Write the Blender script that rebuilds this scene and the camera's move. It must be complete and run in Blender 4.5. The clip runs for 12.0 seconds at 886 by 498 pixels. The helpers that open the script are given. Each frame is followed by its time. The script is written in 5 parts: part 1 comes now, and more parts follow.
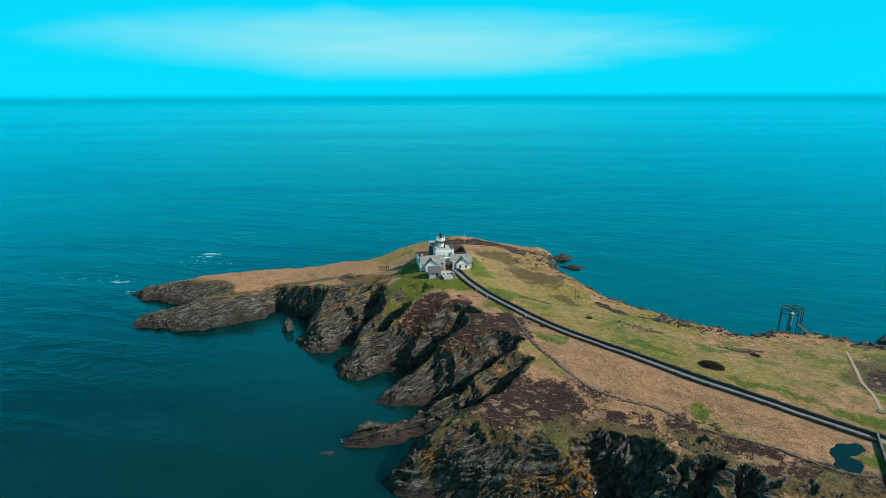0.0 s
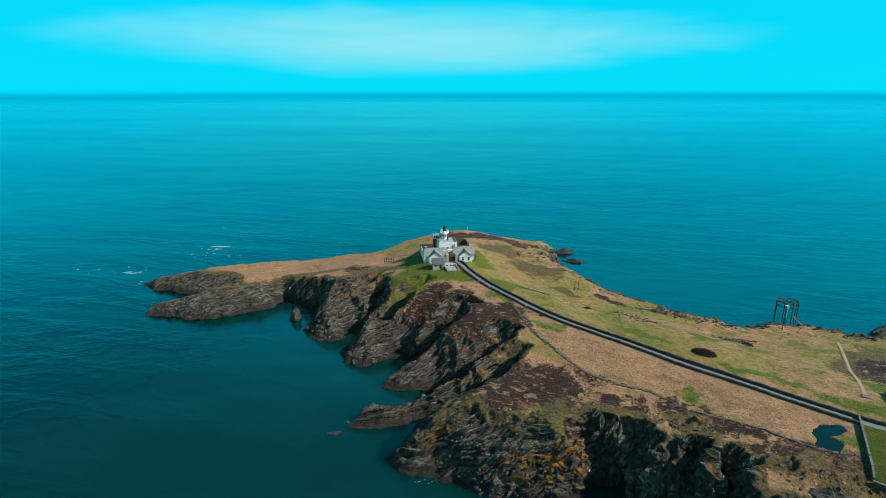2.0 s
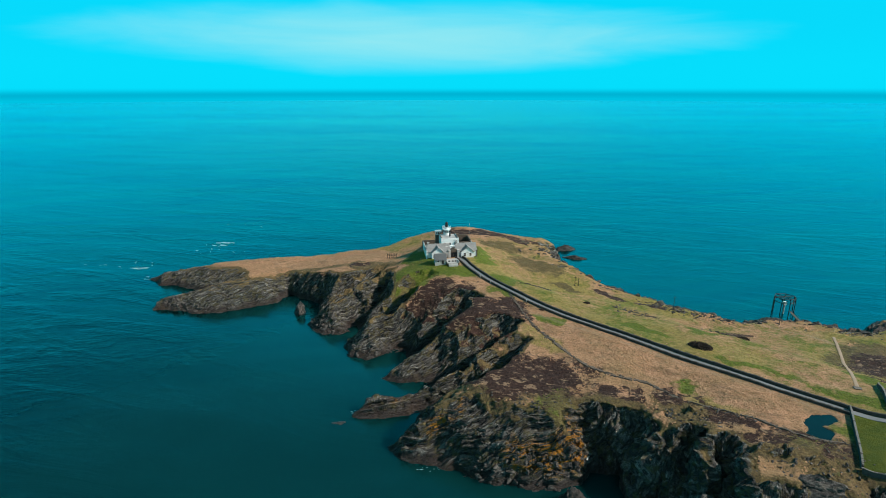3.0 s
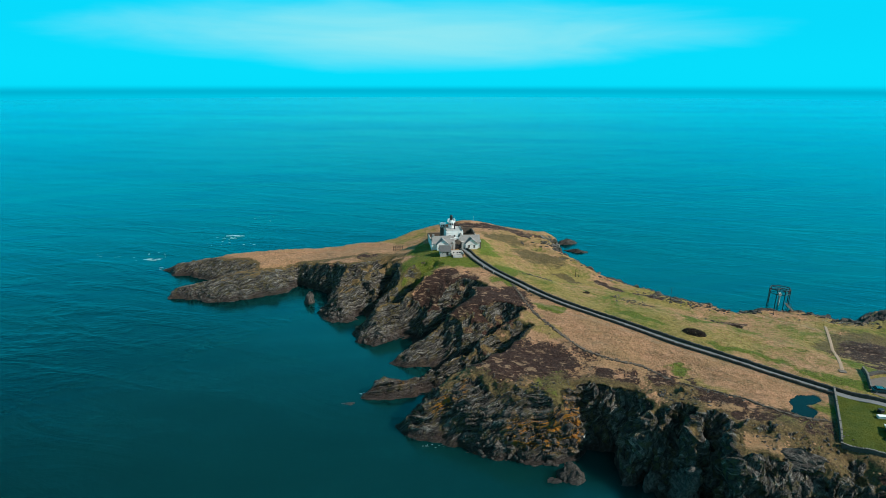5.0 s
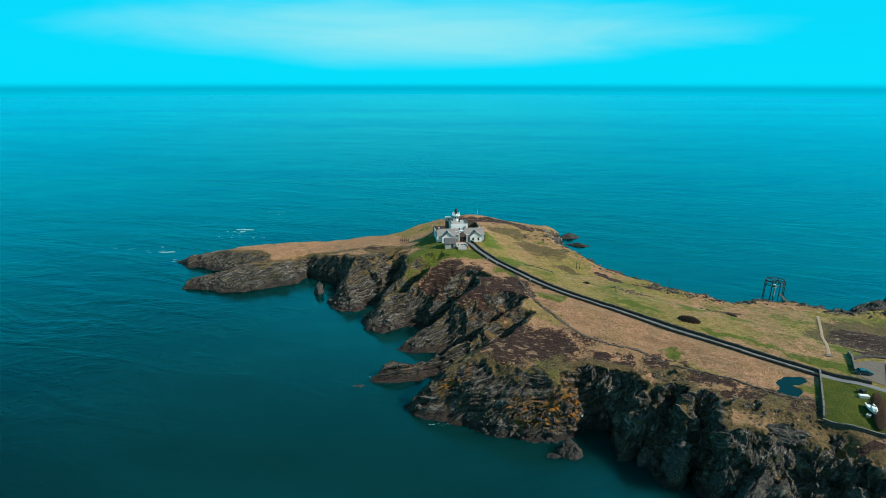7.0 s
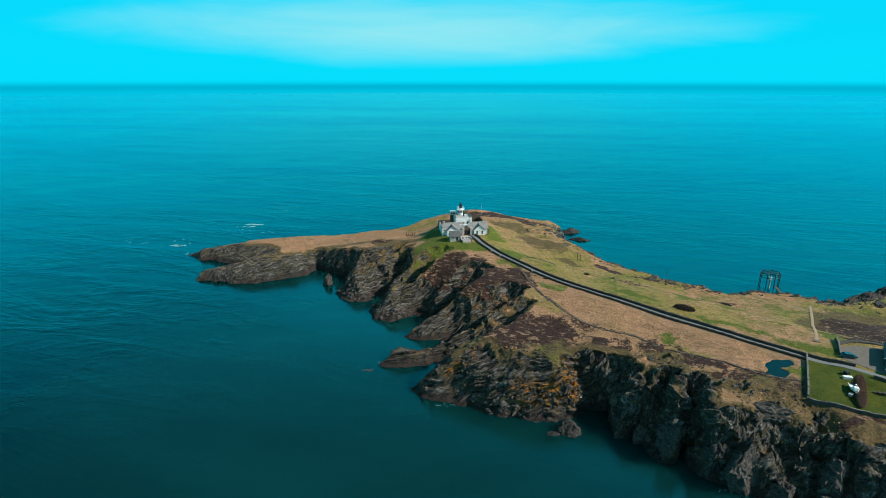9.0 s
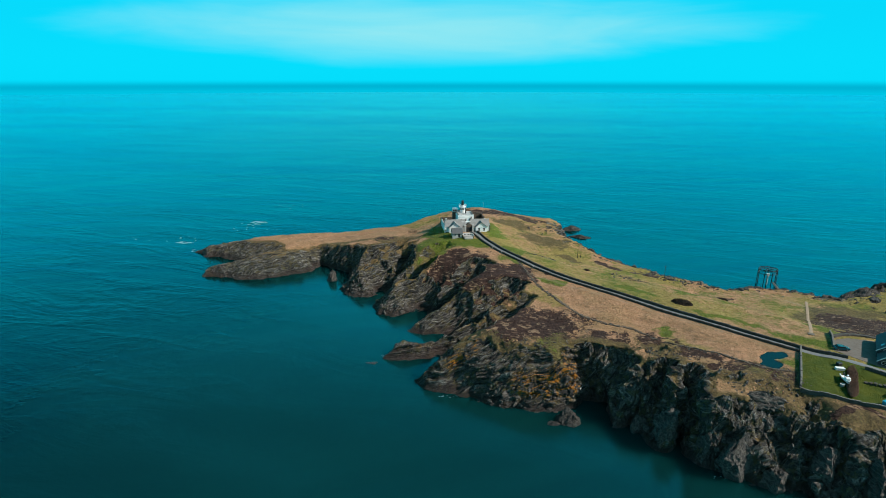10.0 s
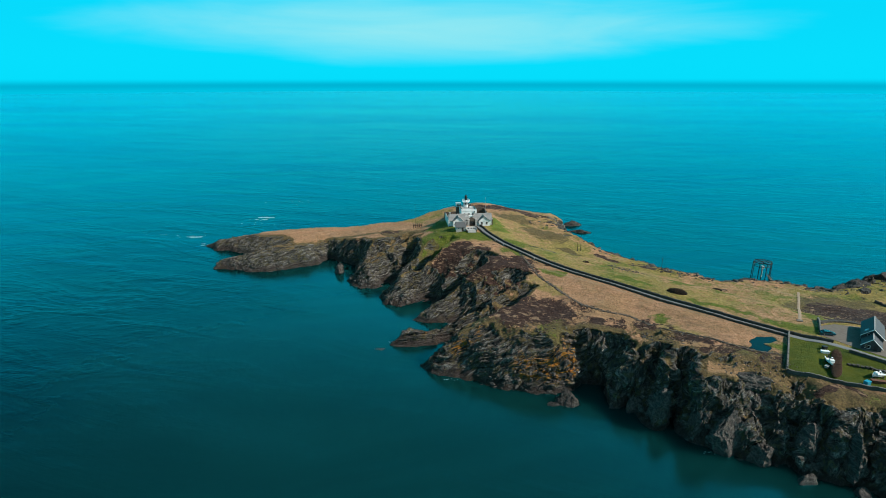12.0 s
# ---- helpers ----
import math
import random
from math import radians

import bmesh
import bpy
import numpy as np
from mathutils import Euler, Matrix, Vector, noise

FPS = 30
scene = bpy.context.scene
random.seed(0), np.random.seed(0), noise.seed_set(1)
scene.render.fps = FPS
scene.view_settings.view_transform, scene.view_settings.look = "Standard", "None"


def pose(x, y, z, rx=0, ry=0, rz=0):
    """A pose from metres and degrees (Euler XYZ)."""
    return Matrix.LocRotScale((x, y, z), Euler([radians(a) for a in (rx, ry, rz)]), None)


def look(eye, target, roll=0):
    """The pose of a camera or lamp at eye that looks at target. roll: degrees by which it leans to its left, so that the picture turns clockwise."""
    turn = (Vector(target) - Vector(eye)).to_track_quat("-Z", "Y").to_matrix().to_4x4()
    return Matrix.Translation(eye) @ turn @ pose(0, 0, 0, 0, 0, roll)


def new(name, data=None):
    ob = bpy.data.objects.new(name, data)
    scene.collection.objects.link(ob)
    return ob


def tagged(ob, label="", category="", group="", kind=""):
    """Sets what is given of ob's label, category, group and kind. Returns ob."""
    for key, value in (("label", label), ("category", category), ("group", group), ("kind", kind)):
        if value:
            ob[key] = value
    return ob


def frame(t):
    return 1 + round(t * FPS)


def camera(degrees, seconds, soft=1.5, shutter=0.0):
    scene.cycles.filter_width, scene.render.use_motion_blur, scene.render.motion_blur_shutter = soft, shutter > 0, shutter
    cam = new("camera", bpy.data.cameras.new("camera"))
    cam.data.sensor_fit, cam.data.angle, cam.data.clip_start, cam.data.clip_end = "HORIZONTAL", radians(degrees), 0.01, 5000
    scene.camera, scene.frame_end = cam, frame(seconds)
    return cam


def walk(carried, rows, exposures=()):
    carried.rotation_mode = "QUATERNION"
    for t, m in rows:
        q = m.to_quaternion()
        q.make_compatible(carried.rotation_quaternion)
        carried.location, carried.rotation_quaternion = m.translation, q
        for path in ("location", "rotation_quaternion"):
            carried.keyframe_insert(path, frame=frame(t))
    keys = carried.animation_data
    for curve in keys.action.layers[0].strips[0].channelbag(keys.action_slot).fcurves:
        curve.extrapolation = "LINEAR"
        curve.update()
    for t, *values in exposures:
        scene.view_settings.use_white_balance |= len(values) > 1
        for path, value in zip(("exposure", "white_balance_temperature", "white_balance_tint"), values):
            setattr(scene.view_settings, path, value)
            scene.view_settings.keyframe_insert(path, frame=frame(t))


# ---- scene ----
cam = camera(79.2, 12.0, soft=0.4)
# seconds; eye x, y, z; pitch, lean, yaw in degrees
ROWS = [
    (0.0, 0.69, -9.87, 104.43, -16.285, -0.233, -0.790),
    (1.0, 0.98, -13.47, 104.31, -16.424, -0.146, -0.536),
    (2.0, 1.12, -17.36, 104.23, -16.584, -0.077, -0.286),
    (3.0, 1.13, -21.49, 104.18, -16.752, -0.026, -0.042),
    (4.0, 1.03, -25.83, 104.16, -16.915, 0.010, 0.195),
    (5.0, 0.82, -30.33, 104.16, -17.067, 0.032, 0.420),
    (6.0, 0.53, -34.95, 104.16, -17.201, 0.042, 0.634),
    (7.0, 0.18, -39.67, 104.16, -17.315, 0.043, 0.833),
    (8.0, -0.23, -44.44, 104.14, -17.408, 0.035, 1.016),
    (9.0, -0.67, -49.24, 104.10, -17.482, 0.021, 1.180),
    (10.0, -1.12, -54.04, 104.02, -17.543, 0.002, 1.324),
    (11.0, -1.56, -58.81, 103.90, -17.599, -0.020, 1.446),
    (12.0, -1.97, -63.54, 103.72, -17.659, -0.044, 1.545),
]
walk(cam, [(t, pose(x, y, z, 0, 0, yaw) @ pose(0, 0, 0, 90 + pitch, 0, 0) @ pose(0, 0, 0, 0, 0, lean)) for t, x, y, z, pitch, lean, yaw in ROWS])

# ---------------------------------------------------------------- light
SUN_AZ = math.atan2(-0.23, 1.0)      # the sun stands a little south of east
SUN_EL = radians(37)
to_sun = Vector((math.cos(SUN_EL) * math.cos(SUN_AZ), math.cos(SUN_EL) * math.sin(SUN_AZ), math.sin(SUN_EL)))
sun = new("sun", bpy.data.lights.new("sun", "SUN"))
sun.data.energy, sun.data.angle, sun.data.color = 5.0, radians(0.6), (1.0, 0.93, 0.84)
sun.matrix_world = look((0, 0, 300), Vector((0, 0, 300)) - to_sun)

world = bpy.data.worlds.new("sky")
scene.world = world
world.use_nodes = True


class Nodes:
    """A short way to write node trees."""

    def __init__(self, tree):
        self.tree = tree
        tree.nodes.clear()

    def add(self, kind, **values):
        node = self.tree.nodes.new(kind)
        for key, value in values.items():
            if key in ("operation", "blend_type", "data_type", "noise_dimensions", "sky_type", "sun_disc", "sun_elevation",
                       "sun_rotation", "attribute_name", "feature", "distance", "noise_type", "normalize", "interpolation_type",
                       "air_density", "dust_density", "ozone_density", "wave_type", "bands_direction", "clamp_factor"):
                setattr(node, key, value)
        return node

    def join(self, a, out, b, inp):
        self.tree.links.new(a.outputs[out], b.inputs[inp])

    def put(self, node, slot, value):
        if isinstance(value, tuple) and len(value) == 2 and hasattr(value[0], "outputs"):
            self.tree.links.new(value[0].outputs[value[1]], node.inputs[slot])
        else:
            node.inputs[slot].default_value = value

    def math(self, op, a, b=0.0, c=0.0):
        n = self.add("ShaderNodeMath", operation=op)
        for slot, v in enumerate((a, b, c)):
            self.put(n, slot, v)
        return n, 0

    def mix(self, factor, a, b, blend="MIX"):
        n = self.add("ShaderNodeMix", data_type="RGBA", blend_type=blend)
        self.put(n, 0, factor)
        for slot, v in ((6, a), (7, b)):
            self.put(n, slot, (*v, 1.0) if isinstance(v, tuple) and len(v) == 3 else v)
        return n, 2

    def fade(self, v, lo, hi, a=0.0, b=1.0):
        n = self.add("ShaderNodeMapRange", interpolation_type="SMOOTHSTEP")
        for slot, x in enumerate((v, lo, hi, a, b)):
            self.put(n, slot, x)
        return n, 0

    def noise(self, vector, scale, detail=4.0, rough=0.55, distort=0.0):
        n = self.add("ShaderNodeTexNoise")
        if vector:
            self.put(n, "Vector", vector)
        for slot, v in (("Scale", scale), ("Detail", detail), ("Roughness", rough), ("Distortion", distort)):
            self.put(n, slot, v)
        return n, 0

    def stretch(self, vector, scale, turn=(0, 0, 0)):
        """Turned about z, then y, then x, and only then scaled."""
        for axis in (2, 1, 0):
            if turn[axis]:
                n = self.add("ShaderNodeMapping")
                self.put(n, "Vector", vector)
                n.inputs["Rotation"].default_value[axis] = radians(turn[axis])
                vector = (n, 0)
        n = self.add("ShaderNodeMapping")
        self.put(n, "Vector", vector)
        n.inputs["Scale"].default_value = scale
        return n, 0


def make_sky():
    g = Nodes(world.node_tree)
    coord = (g.add("ShaderNodeTexCoord"), "Generated")
    split = g.add("ShaderNodeSeparateXYZ")
    g.put(split, 0, coord)
    up = (split, 2)
    sky = g.add("ShaderNodeTexSky", sky_type="NISHITA", sun_disc=False, sun_elevation=SUN_EL, sun_rotation=math.pi / 2 - SUN_AZ)
    clear = g.mix(1.0, (sky, 0), (0.002, 0.10, 0.16), "MULTIPLY")
    # a teal sky, bright low down and deep overhead
    low = g.mix(g.fade(up, 0.0, 0.10), (0.0012, 0.755, 1.01), (0.0018, 0.71, 0.97))
    # the side towards the sun stays bright further up
    lift = g.math("SUBTRACT", up, g.math("MULTIPLY", (split, 0), 0.22))
    dome = g.mix(g.fade(lift, 0.34, 0.66), low, (0.008, 0.085, 0.12))
    base = g.mix(0.06, dome, clear)
    # paler and greyer towards the south
    base = g.mix(g.fade((split, 1), 0.25, -0.55), base, (0.13, 0.33, 0.41))
    # one thin pale sheet of cloud over the northern sea
    flat = g.stretch(coord, (1.0, 1.0, 7.0))
    wisps = g.noise(flat, 2.4, 6.0, 0.55, 0.6)
    along = g.math("ADD", (split, 0), 0.05)
    across = g.math("DIVIDE", along, 0.45)
    height = g.math("DIVIDE", g.math("SUBTRACT", up, 0.083), 0.052)
    ring = g.math("ADD", g.math("MULTIPLY", across, across), g.math("MULTIPLY", height, height))
    ring = g.math("ADD", ring, g.math("MULTIPLY", g.math("SUBTRACT", wisps, 0.5), 1.6))
    north = g.fade((split, 1), 0.2, 0.5)
    cloud = g.math("MULTIPLY", g.fade(ring, 1.5, -0.6, 0.0, 0.95), north)
    clouded = g.mix(cloud, base, (0.34, 0.83, 0.88))
    # the sea's far rim, below the sky
    rim = g.mix(g.fade(up, -0.0215, -0.010), (0.0, 0.56, 0.78), (0.0, 0.45, 0.66))
    whole = g.mix(g.fade(up, -0.0115, 0.0010), rim, clouded)
    back = g.add("ShaderNodeBackground")
    g.put(back, 0, whole)
    back.inputs[1].default_value = 1.0
    out = g.add("ShaderNodeOutputWorld")
    g.join(back, 0, out, 0)


make_sky()


# ---------------------------------------------------------------- materials
def material(name):
    m = bpy.data.materials.new(name)
    m.use_nodes = True
    g = Nodes(m.node_tree)
    p = g.add("ShaderNodeBsdfPrincipled")
    out = g.add("ShaderNodeOutputMaterial")
    g.join(p, 0, out, 0)
    return m, g, p


def plain(name, colour, rough=0.7, metal=0.0, grain=8.0, vary=0.25, bump=0.15, stain=0.6, stain_size=0.6):
    """A surface of one colour with stains at a large scale and grain at a small one."""
    m, g, p = material(name)
    coord = (g.add("ShaderNodeTexCoord"), "Object")
    big = g.noise(coord, stain_size, 4.0, 0.6, 0.3)
    small = g.noise(coord, grain, 3.0, 0.6)
    dark = tuple(c * (1 - vary) for c in colour)
    tone = g.mix(g.fade(big, 0.40, 0.70, 0.0, stain), colour, dark)
    tone = g.mix(g.fade(small, 0.45, 0.75, 0.0, 0.5), tone, dark)
    g.put(p, "Base Color", tone)
    g.put(p, "Roughness", g.fade(small, 0.3, 0.7, rough - 0.08, min(1.0, rough + 0.08)))
    p.inputs["Metallic"].default_value = metal
    b = g.add("ShaderNodeBump")
    b.inputs["Strength"].default_value, b.inputs["Distance"].default_value = bump, 0.05
    g.put(b, "Height", small)
    g.join(b, 0, p, "Normal")
    return m


def sea_material():
    m, g, p = material("sea_water")
    coord = (g.add("ShaderNodeTexCoord"), "Object")
    cloudy = g.noise(g.stretch(coord, (0.005, 0.014, 1), (0, 0, -14)), 1.0, 5.0, 0.55, 1.0)
    # lines of the tide, wandering over the open water
    lanes = g.noise(g.stretch(coord, (0.0035, 0.020, 1), (0, 0, 14)), 1.0, 6.0, 0.62, 1.6)
    patches = g.noise(g.stretch(coord, (0.014, 0.045, 1), (0, 0, 20)), 1.0, 5.0, 0.6, 1.2)
    off = g.add("ShaderNodeVectorMath", operation="DISTANCE")
    g.put(off, 0, coord)
    off.inputs[1].default_value = (20, 110, 0)
    far = (off, 1)
    deep = g.mix(g.fade(cloudy, 0.3, 0.7), (0.0005, 0.0066, 0.0074), (0.0008, 0.0130, 0.0150))
    # paler over the shallow floor round the headland
    pale = g.mix(g.fade(cloudy, 0.3, 0.7), (0.0016, 0.0255, 0.0265), (0.0024, 0.0370, 0.0380))
    deep = g.mix(g.fade(far, 80.0, 240.0), pale, deep)
    swell = g.noise(g.stretch(coord, (0.06, 0.20, 1), (0, 0, -16)), 1.0, 4.0, 0.6, 0.4)
    chop = g.noise(g.stretch(coord, (0.30, 0.75, 1), (0, 0, -10)), 1.0, 3.0, 0.6)
    h = g.math("ADD", g.math("MULTIPLY", swell, 1.5), g.math("MULTIPLY", chop, 0.5))
    # slack and ruffled water
    h = g.math("MULTIPLY", h, g.fade(lanes, 0.40, 0.60, 0.55, 1.35))
    h = g.math("MULTIPLY", h, g.fade(patches, 0.40, 0.60, 0.40, 1.55))
    h = g.math("MULTIPLY", h, g.fade(far, 90.0, 230.0, 0.35, 1.10))
    h = g.math("MULTIPLY", h, g.fade(far, 250.0, 900.0, 1.0, 0.10))
    b = g.add("ShaderNodeBump")
    b.inputs["Strength"].default_value, b.inputs["Distance"].default_value = 0.10, 1.0
    g.put(b, "Height", h)
    body = g.add("ShaderNodeSubsurfaceScattering")
    body.falloff = "BURLEY"
    g.put(body, "Color", deep)
    body.inputs["Scale"].default_value = 1.0
    body.inputs["Radius"].default_value = (9.0, 9.0, 9.0)
    shine = g.add("ShaderNodeBsdfGlossy")
    # brighter and duller shine of tide rips and wind lanes, painted into the gloss colour
    bands = g.noise(g.stretch(coord, (0.0006, 0.0040, 1), (0, 0, 3)), 1.0, 5.0, 0.6, 0.5)
    rips = g.noise(g.stretch(coord, (0.0045, 0.017, 1), (0, 0, -12)), 1.0, 7.0, 0.66, 2.2)
    ruffle = g.noise(g.stretch(coord, (0.03, 0.09, 1), (0, 0, -14)), 1.0, 4.0, 0.65, 0.8)
    tone = g.math("ADD", g.math("MULTIPLY", bands, 0.42), g.math("ADD", g.math("MULTIPLY", rips, 0.40), g.math("MULTIPLY", ruffle, 0.18)))
    g.put(shine, "Color", g.mix(g.fade(tone, 0.40, 0.60), (0.09, 0.86, 0.97), (0.12, 0.99, 1.0)))
    g.put(shine, "Roughness", g.fade(lanes, 0.35, 0.65, 0.12, 0.24))
    edge = g.add("ShaderNodeFresnel")
    edge.inputs["IOR"].default_value = 1.88
    for node in (shine, edge):
        g.join(b, 0, node, "Normal")
    water = g.add("ShaderNodeMixShader")
    g.join(edge, 0, water, 0)
    g.join(body, 0, water, 1)
    g.join(shine, 0, water, 2)
    out = next(n for n in m.node_tree.nodes if n.type == "OUTPUT_MATERIAL")
    m.node_tree.nodes.remove(p)
    g.join(water, 0, out, 0)
    return m


def land_material():
    """Dry grass, lush grass, heather and rock, laid by the masks that the land itself carries."""
    m, g, p = material("headland_ground")
    coord = (g.add("ShaderNodeTexCoord"), "Object")

    def mask(name):
        return g.add("ShaderNodeAttribute", attribute_name=name), 2

    tuft = g.noise(coord, 1.25, 6.0, 0.72)
    fine = g.noise(coord, 3.2, 4.0, 0.7)
    clump = g.noise(coord, 0.55, 5.0, 0.65, 0.6)
    mid = g.noise(coord, 0.16, 5.0, 0.6, 0.6)
    broad = g.noise(coord, 0.04, 4.0, 0.6, 0.8)
    beds = g.add("ShaderNodeAttribute", attribute_name="bedding")
    strata = g.noise(g.stretch((beds, 1), (0.12, 0.45, 1.4)), 1.0, 6.0, 0.68, 0.5)
    cracks = g.noise(g.stretch((beds, 1), (0.30, 0.7, 1.3)), 1.3, 6.0, 0.7, 1.0)

    def patch(name, lo, hi, shake):
        v = g.math("ADD", mask(name), g.math("MULTIPLY", g.math("SUBTRACT", mid, 0.5), shake))
        v = g.math("ADD", v, g.math("MULTIPLY", g.math("SUBTRACT", clump, 0.5), shake * 0.9))
        return g.fade(v, lo, hi)

    # dry grass
    grass = g.mix(g.fade(mid, 0.35, 0.65), (0.53, 0.275, 0.158), (0.385, 0.205, 0.112))
    grass = g.mix(g.fade(broad, 0.46, 0.64, 0, 0.4), grass, (0.30, 0.205, 0.085))
    grass = g.mix(g.fade(clump, 0.48, 0.64, 0, 0.65), grass, (0.22, 0.135, 0.070))
    worn = g.noise(g.stretch(coord, (0.05, 0.14, 0.1), (0, 0, 35)), 1.0, 6.0, 0.7, 0.8)
    grass = g.mix(g.fade(worn, 0.52, 0.66, 0, 0.6), grass, (0.15, 0.085, 0.052))
    grass = g.mix(g.fade(tuft, 0.47, 0.62, 0, 0.6), grass, (0.15, 0.105, 0.050))
    grass = g.mix(g.fade(fine, 0.55, 0.70, 0, 0.5), grass, (0.52, 0.37, 0.22))
    grass = g.mix(patch("olive", 0.25, 0.85, 1.0), grass, g.mix(g.fade(clump, 0.38, 0.62), (0.310, 0.230, 0.068), (0.215, 0.165, 0.050)))
    lush = g.mix(g.fade(tuft, 0.38, 0.62), (0.125, 0.172, 0.013), (0.055, 0.085, 0.008))
    ground = g.mix(g.math("MULTIPLY", patch("lush", 0.15, 0.80, 1.3), 0.92), grass, lush)
    scrub = g.mix(g.fade(tuft, 0.38, 0.62), (0.155, 0.115, 0.045), (0.070, 0.050, 0.024))
    ground = g.mix(g.math("MULTIPLY", patch("scrub", 0.25, 0.75, 1.2), 0.9), ground, scrub)
    # heather, nearly black-brown, with pale gaps
    heather = g.mix(g.fade(tuft, 0.38, 0.62), (0.022, 0.011, 0.009), (0.064, 0.032, 0.024))
    gaps = g.fade(g.noise(g.stretch(coord, (0.26, 0.42, 1), (0, 0, 10)), 1.0, 6.0, 0.70, 0.6), 0.54, 0.62, 0.0, 0.85)
    heather = g.mix(gaps, heather, (0.31, 0.20, 0.125))
    ground = g.mix(patch("heather", 0.30, 0.62, 1.7), ground, heather)
    # rock: dark slabs with paler bedding, moss, and ochre lichen where the mask says so
    rock = g.mix(g.fade(strata, 0.40, 0.62), (0.042, 0.040, 0.039), (0.185, 0.174, 0.160))
    rock = g.mix(g.fade(cracks, 0.50, 0.57, 0, 0.85), rock, (0.020, 0.018, 0.017))
    rock = g.mix(g.fade(clump, 0.46, 0.64, 0, 0.7), rock, (0.120, 0.098, 0.036))
    # sunlit edges of the beds, put into the colour as pale streaks
    highlights = g.math("ADD", g.math("MULTIPLY", strata, 0.6), g.math("MULTIPLY", fine, 0.4))
    rock = g.mix(g.fade(highlights, 0.55, 0.62, 0, 0.75), rock, (0.42, 0.40, 0.36))
    och = g.math("MULTIPLY", mask("lichen"), g.fade(g.math("ADD", strata, g.math("MULTIPLY", clump, 0.5)), 0.74, 0.84))
    rock = g.mix(och, rock, (0.36, 0.150, 0.018))
    stone = g.math("ADD", mask("rock"), g.math("MULTIPLY", g.math("SUBTRACT", tuft, 0.5), 0.9))
    stone = g.math("ADD", stone, g.math("MULTIPLY", g.math("SUBTRACT", clump, 0.5), 0.8))
    ground = g.mix(g.fade(stone, 0.40, 0.56), ground, rock)
    ground = g.mix(g.math("MULTIPLY", mask("lawn"), 0.95), ground, g.mix(g.fade(mid, 0.35, 0.65), (0.085, 0.098, 0.005), (0.050, 0.074, 0.004)))
    # bare trodden earth and the wet dark foot of the cliffs
    ground = g.mix(g.math("MULTIPLY", mask("bare"), 0.9), ground, (0.34, 0.25, 0.17))
    z = g.add("ShaderNodeSeparateXYZ")
    g.put(z, 0, coord)
    wet = g.fade(g.math("ADD", (z, 2), g.math("MULTIPLY", mid, 2.5)), 2.4, 4.6, 1.0, 0.0)
    ground = g.mix(g.math("MULTIPLY", wet, 0.75), ground, (0.034, 0.021, 0.019))
    g.put(p, "Base Color", ground)
    g.put(p, "Roughness", g.math("SUBTRACT", 0.92, g.math("MULTIPLY", wet, 0.35)))
    p.inputs["Specular IOR Level"].default_value = 0.25
    h = g.math("ADD", g.math("ADD", g.math("MULTIPLY", tuft, 0.7), g.math("MULTIPLY", fine, 0.25)), g.math("MULTIPLY", g.math("MULTIPLY", g.math("SUBTRACT", strata, cracks), mask("rock")), 1.3))
    b = g.add("ShaderNodeBump")
    b.inputs["Strength"].default_value, b.inputs["Distance"].default_value = 1.0, 0.9
    g.put(b, "Height", h)
    g.join(b, 0, p, "Normal")
    return m


SEA = sea_material()
LAND = land_material()
WHITE = plain("white_render", (0.84, 0.85, 0.84), 0.75, vary=0.18, stain=0.5, stain_size=0.35)
GREY = plain("pale_grey_stone", (0.45, 0.44, 0.42), 0.85)
SLATE = plain("slate_roof", (0.10, 0.105, 0.11), 0.6, vary=0.4, grain=3.0)
LEAD = plain("pale_roof_felt", (0.42, 0.42, 0.41), 0.7, vary=0.3)
DARKSTONE = plain("dark_field_stone", (0.075, 0.068, 0.060), 0.95, vary=0.6, grain=1.6, bump=0.8)
ASPHALT = plain("worn_asphalt", (0.195, 0.205, 0.215), 0.9, vary=0.25, grain=1.5)
GRAVEL = plain("brown_gravel", (0.16, 0.135, 0.115), 0.95, vary=0.25, grain=1.2)
TANROOF = plain("weathered_slate", (0.27, 0.265, 0.26), 0.8, vary=0.35, grain=3.0)
BROWNSTONE = plain("brown_rubble_stone", (0.13, 0.098, 0.075), 0.95, vary=0.5, grain=2.0, bump=0.6)
IRON = plain("weathered_iron", (0.030, 0.028, 0.028), 0.6, metal=0.3)
GLASS_DARK = plain("dark_window_glass", (0.015, 0.018, 0.022), 0.12, vary=0.1, bump=0.0)
BLACK = plain("black_paint", (0.02, 0.02, 0.022), 0.5)


# ---------------------------------------------------------------- mesh helpers
def part(name, bm, mat, parent=None, label=""):
    me = bpy.data.meshes.new(name)
    bm.to_mesh(me)
    bm.free()
    for x in (mat if isinstance(mat, (list, tuple)) else [mat]):
        me.materials.append(x)
    ob = new(name, me)
    ob.parent = parent
    if label:
        tagged(ob, label)
    return ob


def thing(name, label, category, place=(0, 0, 0), turn=0.0, group="", kind=""):
    e = new(name)
    e.empty_display_size = 0.5
    e.matrix_basis = pose(*place, 0, 0, turn)
    return tagged(e, label, category, group, kind)


def box(bm, x0, x1, y0, y1, z0, z1, bevel=0.0):
    made = bmesh.ops.create_cube(bm, size=1.0)["verts"]
    for v in made:
        v.co = Vector((x0 + (v.co.x + 0.5) * (x1 - x0), y0 + (v.co.y + 0.5) * (y1 - y0), z0 + (v.co.z + 0.5) * (z1 - z0)))
    if bevel:
        edges = list({e for v in made for e in v.link_edges})
        bmesh.ops.bevel(bm, geom=edges, offset=bevel, segments=1, affect="EDGES")
    return bm


